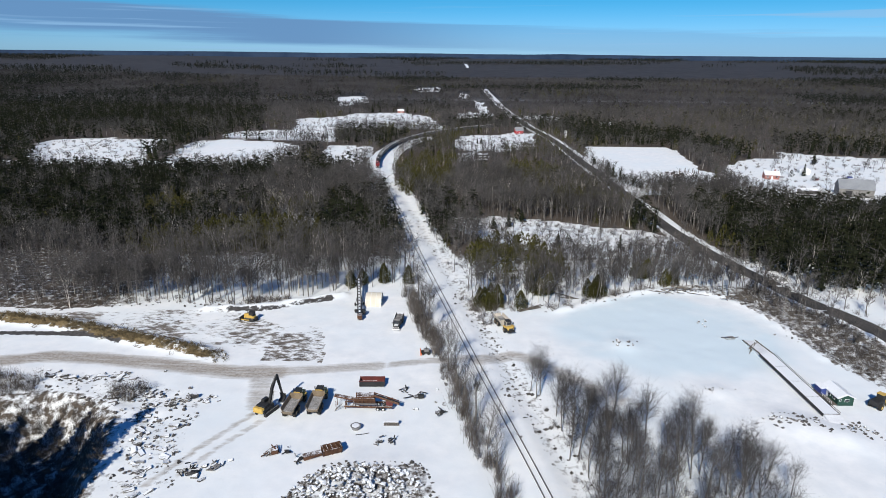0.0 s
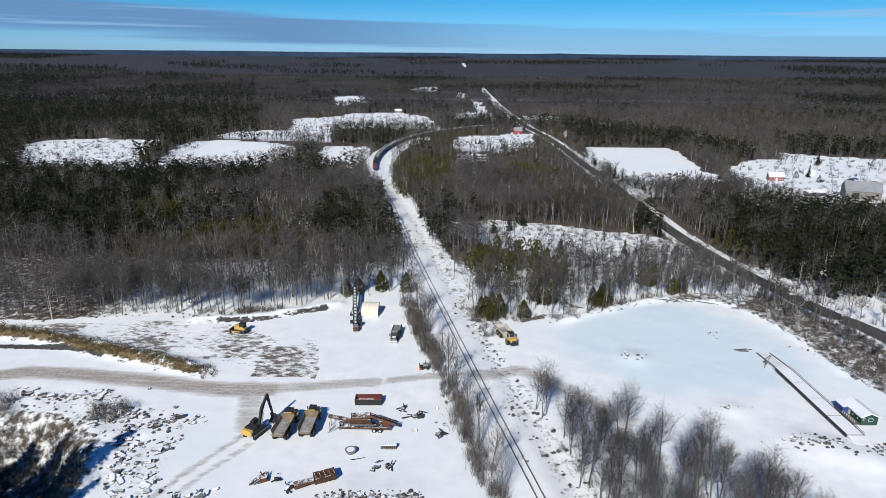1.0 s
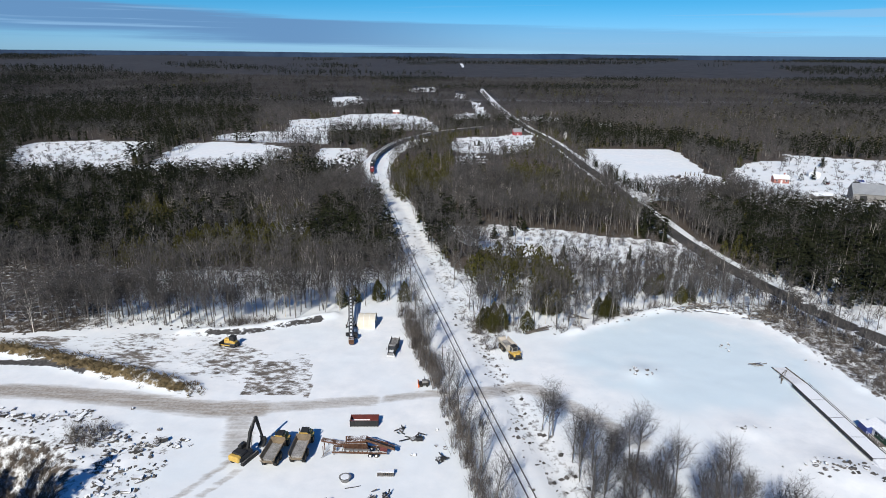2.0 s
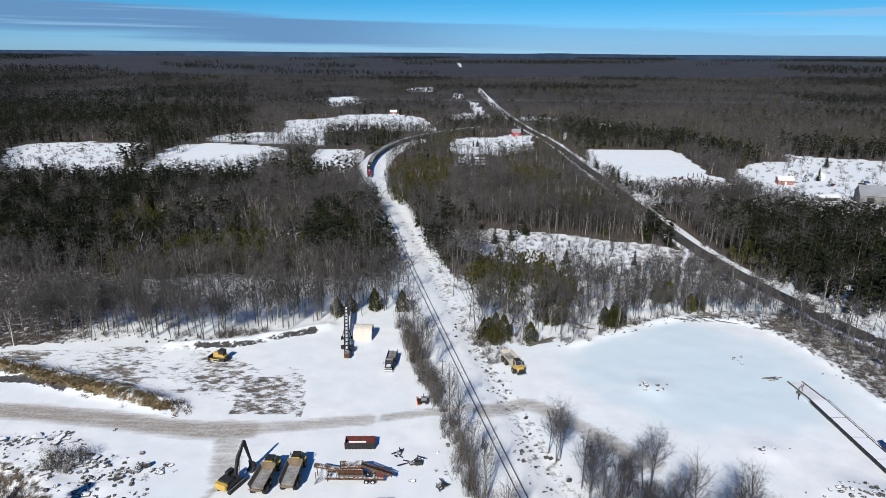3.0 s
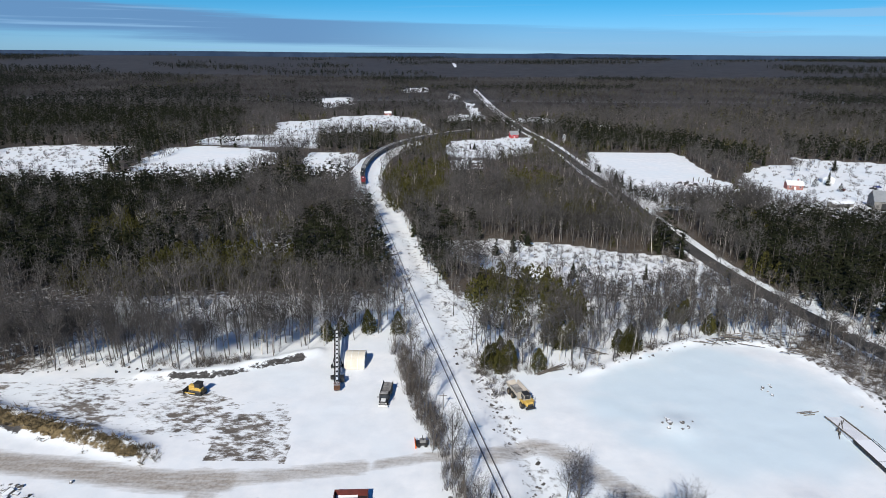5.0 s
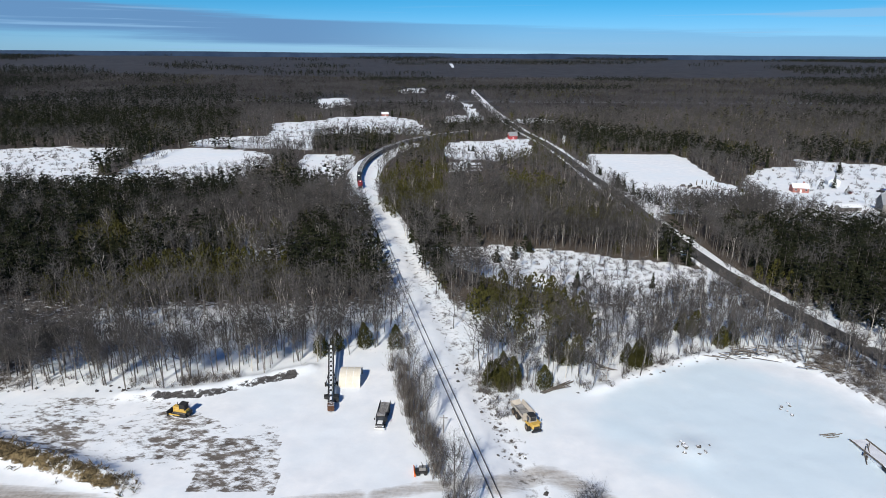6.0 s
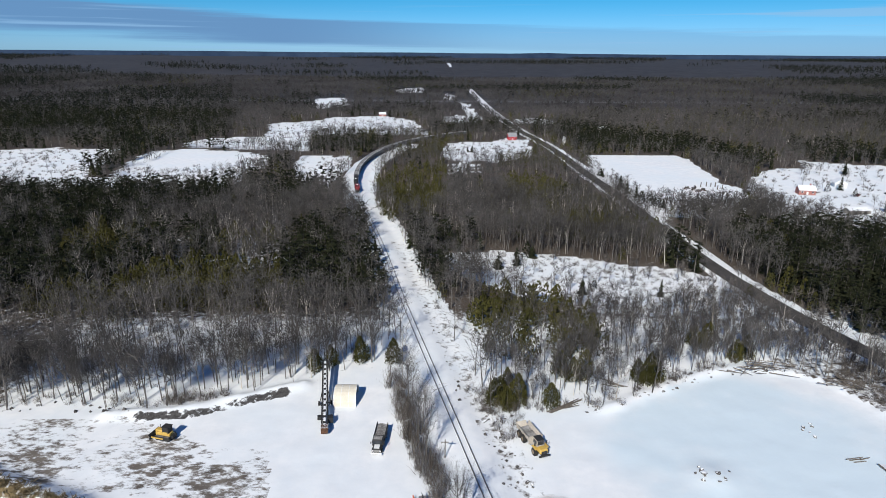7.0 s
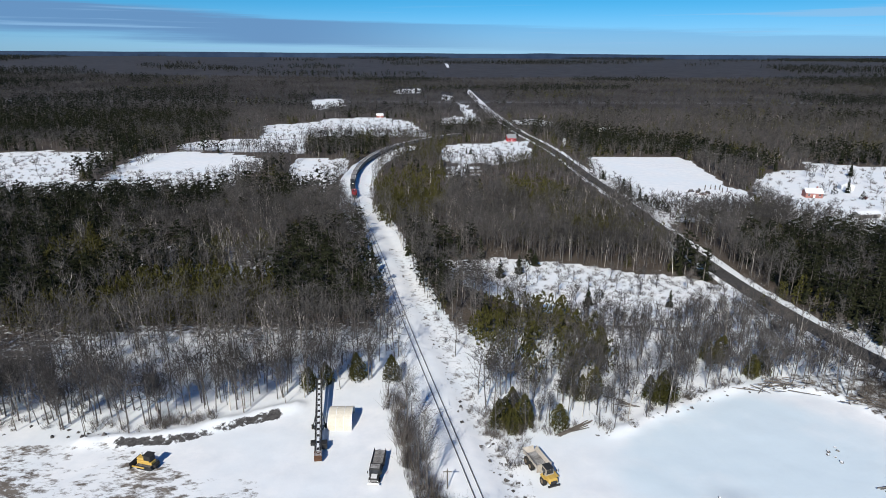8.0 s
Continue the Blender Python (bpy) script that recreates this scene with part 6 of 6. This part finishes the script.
scrap(-49.5, 102.0, 15, 9, "dark scrap pieces and boulders on snow", "black", 1.1)
scrap(-45.5, 103.5, 60, 10, "grey scrap pieces on snow", "grey", 1.0)
scrap(-61, 131, 40, 11, "dark broken pieces at the bank", "darkrock", 1.2)


def signal_post(x, y, h):
    o = thing("line_post", x, y, 0, "short weathered wooden line post beside the track", "post")
    part("shaft", bar(B(), (0, 0, -0.4), (0, 0, h), 0.13, 8, 0.1), "wood", o)
    part("crossarm", beam(B(), (-0.9, 0, h - 0.7), (0.9, 0, h - 0.7), 0.12, 0.14), "wood", o)


signal_post(1.4, 170.5, 4.6)
signal_post(-1.8, 168.0, 3.0)


def chip(seed):
    """A small angular stone."""
    r = np.random.RandomState(seed)
    v = np.array([(1, 0, 0), (-1, 0, 0), (0, 1, 0), (0, -1, 0), (0, 0, 0.7), (0, 0, -0.5)]) * r.uniform(0.5, 1.3, (6, 1)) + r.normal(0, 0.15, (6, 3))
    f = np.array([(0, 2, 4), (2, 1, 4), (1, 3, 4), (3, 0, 4), (2, 0, 5), (1, 2, 5), (3, 1, 5), (0, 3, 5)])
    return v, f, np.zeros(8, int)


def thick_spots(poly, cell, seed, keep=1.0):
    px, py = [q[0] for q in poly], [q[1] for q in poly]
    p = scatter(cell, min(px), max(px), min(py), max(py), seed)
    p = p[inside(poly, p[:, 0], p[:, 1])]
    return p[np.random.RandomState(seed).rand(len(p)) < keep * 1.6 * value_noise(p[:, 0], p[:, 1], 7, 2, seed)]


planted("rubble", [chip(k) for k in range(8)], np.vstack([
    thick_spots([(-125, 142), (-84, 144), (-58, 132), (-50, 98), (-64, 94), (-68, 110), (-76, 126), (-100, 134)], 1.9, 43, 0.75),
    thick_spots([(-30, 94), (-24, 106), (-2, 107), (2, 94), (-4, 88), (-26, 88)], 1.0, 44, 0.9), thick_spots([(80, 128), (80, 120), (104, 116), (104, 124)], 1.6, 45, 0.6),
    thick_spots([(8, 188), (13, 188), (22, 150), (32, 112), (28, 100), (20, 130)], 2.2, 46, 0.5), thick_spots([(14, 140), (30, 100), (34, 96), (26, 128)], 2.0, 47, 0.5),
    thick_spots([(5, 190), (9, 190), (-4, 262), (-10, 300), (-14, 300), (0, 225)], 2.6, 48, 0.5), thick_spots([(26, 190), (28, 186), (41, 186), (56, 195), (76, 205), (92, 207), (103, 199), (106, 203), (92, 211), (75, 210), (54, 200), (40, 191)], 1.7, 51, 0.55),
    thick_spots([(-130, 184), (-93, 190), (-69, 186), (-69, 190), (-93, 194), (-130, 188)], 1.7, 52, 0.6), thick_spots([(104, 204), (110, 178), (111, 155), (118, 138), (124, 138), (118, 170), (112, 204)], 1.8, 49, 0.6)]),
    (0.22, 0.7), [M["darkrock"]], "broken dark stones half buried in snow", "rubble", 50)


# ---- single trees and shrubs near the camera ----
def tree_kind(name, tpl, mats, label, category, group):
    """A tree with its trunk and crown, ready to be copied."""
    v, f, m = tpl
    o = tagged(new(name), label, category, group)
    for slot, pn in ((0, "trunk"), (1, "crown")):
        k = f[m == slot]
        if not len(k):
            continue
        used, inv = np.unique(k, return_inverse=True)
        ob = new(pn, mesh_from(pn, v[used], inv.reshape(-1, 3), [M[mats[slot]]]))
        ob.parent = o
    return o


def set_out(kinds, spots, size, seed):
    r = np.random.RandomState(seed)
    fresh = set(range(len(kinds)))
    zz = height(spots[:, 0], spots[:, 1])
    for (x, y), z in zip(spots, zz):
        k = r.randint(len(kinds))
        m = pose(x, y, z, *r.normal(0, 2.0, 2), r.uniform(0, 360))
        s = r.uniform(*size)
        if k in fresh:
            fresh.discard(k)
            ob = kinds[k]
            ob.matrix_basis = m
        else:
            ob = copy_thing(kinds[k], m)
        ob.matrix_basis = m @ Matrix.Diagonal((s, s, s, 1))
    for k in fresh:
        ob = kinds[k]
        ob.matrix_basis = pose(spots[0, 0] + 2 + k, spots[0, 1] + 3, zz[0])


def thicket(poly, cell, seed, keep=1.0):
    x, y = [p[0] for p in poly], [p[1] for p in poly]
    p = scatter(cell, min(x), max(x), min(y), max(y), seed)
    p = p[inside(poly, p[:, 0], p[:, 1])]
    return p[np.random.RandomState(seed).rand(len(p)) < keep]


CLUMP = [(29, 127), (36, 130), (44, 126), (50, 118), (60, 114), (66, 104), (66, 88), (30, 84), (29, 104), (27, 116)]
grove = np.vstack([thicket(CLUMP, 4.2, 61), [(24.4, 137), (26.6, 135), (25.4, 133.5), (62, 99), (67, 101), (70, 97)]])
set_out([tree_kind("bare_tree", bare_tree(400 + k, 3, 14, 3.0), ("bark", "twig"), "leafless grey tree beside the snowy clearing", "tree", "bare trees by the clearing") for k in range(5)], grove, (0.6, 1.0), 62)
edge = np.vstack([np.array([(3.2, 148), (5.6, 139), (7.2, 131), (9.6, 121), (11.8, 112), (13.5, 104), (-2.5, 170), (-4.5, 178), (-7, 190)]), thicket([(-125, 187), (-95, 193), (-70, 190), (-46, 200), (-30, 206), (-14, 211), (-14, 219), (-45, 211), (-70, 203), (-95, 205), (-128, 202)], 4.0, 63),
                  ])
edge_east = thicket([(12, 190), (42, 190), (56, 199), (75, 209), (95, 211), (104, 206), (112, 214), (100, 232), (75, 230), (50, 226), (14, 214)], 5.4, 64)
set_out([tree_kind("bare_tree", bare_tree(410 + k, 3, 16, 3.0), ("bark", "twig"), "tall slender leafless tree at the edge of the woods", "tree", "bare trees at the edge of the woods") for k in range(6)], edge, (0.7, 1.1), 65)
set_out([tree_kind("bare_tree", bare_tree(440 + k, 3, 12, 2.3), ("bark", "twig"), "slim leafless grey tree between clearing and snowy field", "tree", "slim trees by the snowy field") for k in range(5)], edge_east, (0.5, 0.95), 165)
set_out([tree_kind("cedar_tree", cedar_tree(420 + k, 3, 7.5, 2.1), ("bark", "cedar"), "dense olive green cedar standing on snow", "tree", "cedars round the yard") for k in range(3)],
        np.array([(27.6, 190.5), (54.5, 201), (57.5, 202.5), (15.5, 194), (18, 199), (-33, 209), (-29, 211.5), (-21, 214), (-12, 213.5), (14, 191.5), (84, 214), (88, 216), (45, 224), (47, 228), (39, 205), (33, 206), (36, 203), (20, 192.5), (17, 189.5), (56, 203), (53, 203.2), (78, 222), (80, 224), (76, 224)]), (0.8, 1.2), 66)
planted("hedge_brush", [brush(500 + k, 2, 4.6) for k in range(6)], np.vstack([
    thicket([(-9, 204), (-4, 184), (1, 166), (3.5, 152), (0, 152), (-4.5, 166), (-9, 184), (-13.5, 204)], 1.55, 67),
    thicket([(0, 152), (4.5, 150), (8, 133), (12, 116), (18, 92), (13.5, 92), (7.5, 116), (3.5, 132)], 1.6, 68, 0.75)]), (0.6, 1.45), [M["shrub"], M["shrub"]], "dense leafless brush along the railway", "shrubs", 69)
planted("pit_brush", [brush(510 + k, 2, 4.0) for k in range(5)], np.vstack([thicket([(-125, 128), (-84, 128), (-72, 112), (-68, 94), (-120, 90)], 1.7, 70, 0.9), thicket([(-84, 136), (-74, 136), (-73, 129), (-82, 129)], 1.6, 71), thicket([(-125, 141), (-104, 139), (-100, 131), (-125, 131)], 1.7, 99)]), (0.5, 1.2),
        [M["shrub"], M["shrub"]], "leafless grey-brown brush on a shaded bank", "shrubs", 72)
planted("bank_brush", [brush(520 + k, 2, 2.8) for k in range(5)], np.vstack([thicket([(106, 203), (112, 178), (113, 155), (120, 138), (133, 120), (133, 160), (128, 200), (118, 220)], 1.8, 73, 0.9),
                                                                             thicket(CLUMP, 3.2, 74, 0.5), thicket([(8, 188), (20, 188), (26, 196), (8, 200)], 2.0, 75), thicket([(13.5, 178), (17, 176), (20, 186), (12, 188)], 2.2, 76),
                                                                             thicket([(-68, 190), (-52, 194), (-52, 198), (-68, 195)], 1.5, 79), thicket([(-130, 187), (-93, 193), (-70, 189), (-70, 193), (-93, 197), (-130, 191)], 2.2, 100, 0.6),
                                                                             thicket([(12, 188), (41, 188), (56, 198), (76, 208), (92, 210), (92, 215), (75, 213), (54, 203), (40, 193), (12, 193)], 2.3, 101, 0.6)]), (0.5, 1.2),
        [M["shrub"], M["shrub"]], "leafless brush and saplings on the road bank", "shrubs", 77)
planted("clearing_brush", [brush(530 + k, 2, 1.3) for k in range(4)], np.vstack([thicket(FIELDS["K"], 2.6, 78, 0.6), thicket([(8, 186), (12, 186), (4, 300), (-6, 300)], 3.0, 80, 0.5)]), (0.4, 1.3), [M["shrub"], M["shrub"]], "low brush poking out of the snowy clearing", "shrubs", 81)
planted("clearing_saplings", [bare_tree(540 + k, 2, 7.5, 1.4) for k in range(4)], np.vstack([thicket([(36, 236), (70, 232), (112, 238), (118, 262), (100, 262), (70, 252), (40, 256)], 2.6, 82, 0.8), thicket(FIELDS["K"], 6.0, 83, 0.35),
        thicket([(117, 216), (133, 214), (135.5, 170), (136, 138), (128, 140), (120, 175)], 3.2, 98, 0.8), thicket([(60, 210), (104, 216), (122, 200), (126, 222), (110, 240), (70, 236)], 3.0, 94, 0.7)]), (0.5, 1.0),
        [M["bark"], M["twig"]], "thin leafless saplings round the snowy clearing", "trees", 84)
verge = np.vstack([ROAD[(ROAD[:, 1] > 160) & (ROAD[:, 1] < 300)]] * 9)
verge = verge + np.random.RandomState(118).uniform(-1, 1, verge.shape) * (13, 3)
verge = verge[off_line(ROAD, verge[:, 0], verge[:, 1]) < 9.5]
planted("verge_brush", [brush(600 + k, 2, 3.2) for k in range(4)] + [bare_tree(604 + k, 2, 7.0, 1.5) for k in range(3)], verge, (0.5, 1.2), [M["bark"], M["shrub"]], "leafless saplings and brush on the road's verges", "shrubs", 119)
planted("field_stubble", [brush(590 + k, 1, 1.5) for k in range(4)], np.vstack([thick_spots(FIELDS["A"], 6.0, 110, 0.7), thick_spots(FIELDS["A2"], 5.0, 111, 0.9), thick_spots(FIELDS["D"], 9.0, 112, 0.5), thick_spots(FIELDS["I"], 7.0, 113, 0.5),
        thick_spots([(-225, 478), (-228, 515), (-138, 515), (-139, 482), (-176, 478)], 5.0, 114, 0.9), thick_spots(FIELDS["G"], 7.0, 115, 0.6), thick_spots(FIELDS["C"], 6.0, 116, 0.7)]), (0.5, 1.6), [M["shrub"], M["shrub"]], "stalks and low brush showing above snowy fields", "shrubs", 117)
planted("field_edge_trees", [bare_tree(550 + k, 2, 8, 2.2) for k in range(4)] + [brush(555, 1, 3.0)], np.vstack([thicket([(-226, 476), (-232, 600), (-226, 600), (-218, 476)], 5, 85), thicket([(-222, 478), (-160, 488), (-130, 520), (-126, 515), (-155, 478)], 4.5, 86),
        thicket([(212, 575), (194, 424), (203, 424), (222, 575)], 3.6, 87), thicket(FIELDS["D"], 16, 88, 0.35), thicket(FIELDS["A"], 14, 89, 0.25), thicket(FIELDS["G"], 11, 90, 0.4), thicket(FIELDS["I"], 10, 91, 0.4)]), (0.5, 1.1),
        [M["bark"], M["twig"]], "scattered leafless trees along snowy field edges", "trees", 92)
planted("roadside_spruce", [needle_tree(560 + k, 2, 9, 2.6, 0.15, 0.3, 0.03) for k in range(4)] + [cedar_tree(565 + k, 2, 7, 2.4) for k in range(4)], np.array([(117.5, 488), (118.8, 490), (118.2, 484), (117.5, 442), (119, 439), (120, 434), (121.5, 430), (122, 422), (123.5, 415), (121, 410), (124, 404), (126, 398), (129, 396), (119.5, 446), (39, 307), (41, 306), (25.3, 292.4), (52.4, 264), (33, 296), (58, 270), (80, 262), (30, 600), (34, 602), (80, 585), (86, 583), (262, 445), (258, 425), (250, 440), (300, 500), (305, 505)]), (0.5, 1.05),
        [M["bark"], M["spruce"]], "dark young spruces beside the road and in clearings", "trees", 93)
# unseen tall spruces, added so that their shadows fall across the pit
set_out([tree_kind("shade_spruce", needle_tree(570 + k, 3, 12, 2.8, 0.2, 0.3, 0.04), ("bark", "spruce"), "dark green spruce added out of view to shade the pit", "tree", "spruces by the pit") for k in range(2)],
        np.array([(-80 - 3.4 * k - 1.5 * (k % 3), 74 + 3.1 * (k * 5 % 4)) for k in range(24)]), (1.7, 2.2), 95)
tuft_line = smooth_line([(p, q - 1.2) for p, q in BERM], 0.35)
planted("berm_grass", [brush(580 + k, 1, 0.9) for k in range(4)], tuft_line + np.random.RandomState(96).normal(0, 1.0, tuft_line.shape), (0.5, 1.2), [M["dry"], M["dry"]], "tufts of dry brown grass on the snowy bank", "grass", 97)


def motions():
    """The train rolls slowly towards the camera round the bend."""
    for ob, back in TRAIN:
        rows = []
        for k in range(17):
            t = k * 0.5
            p, a = on_track(422.0 - 3.5 * t + back)
            rows.append((t, pose(p[0], p[1], RAIL_TOP - 0.02, 0, 0, math.degrees(a) + 90)))
        walk(ob, rows)


motions()
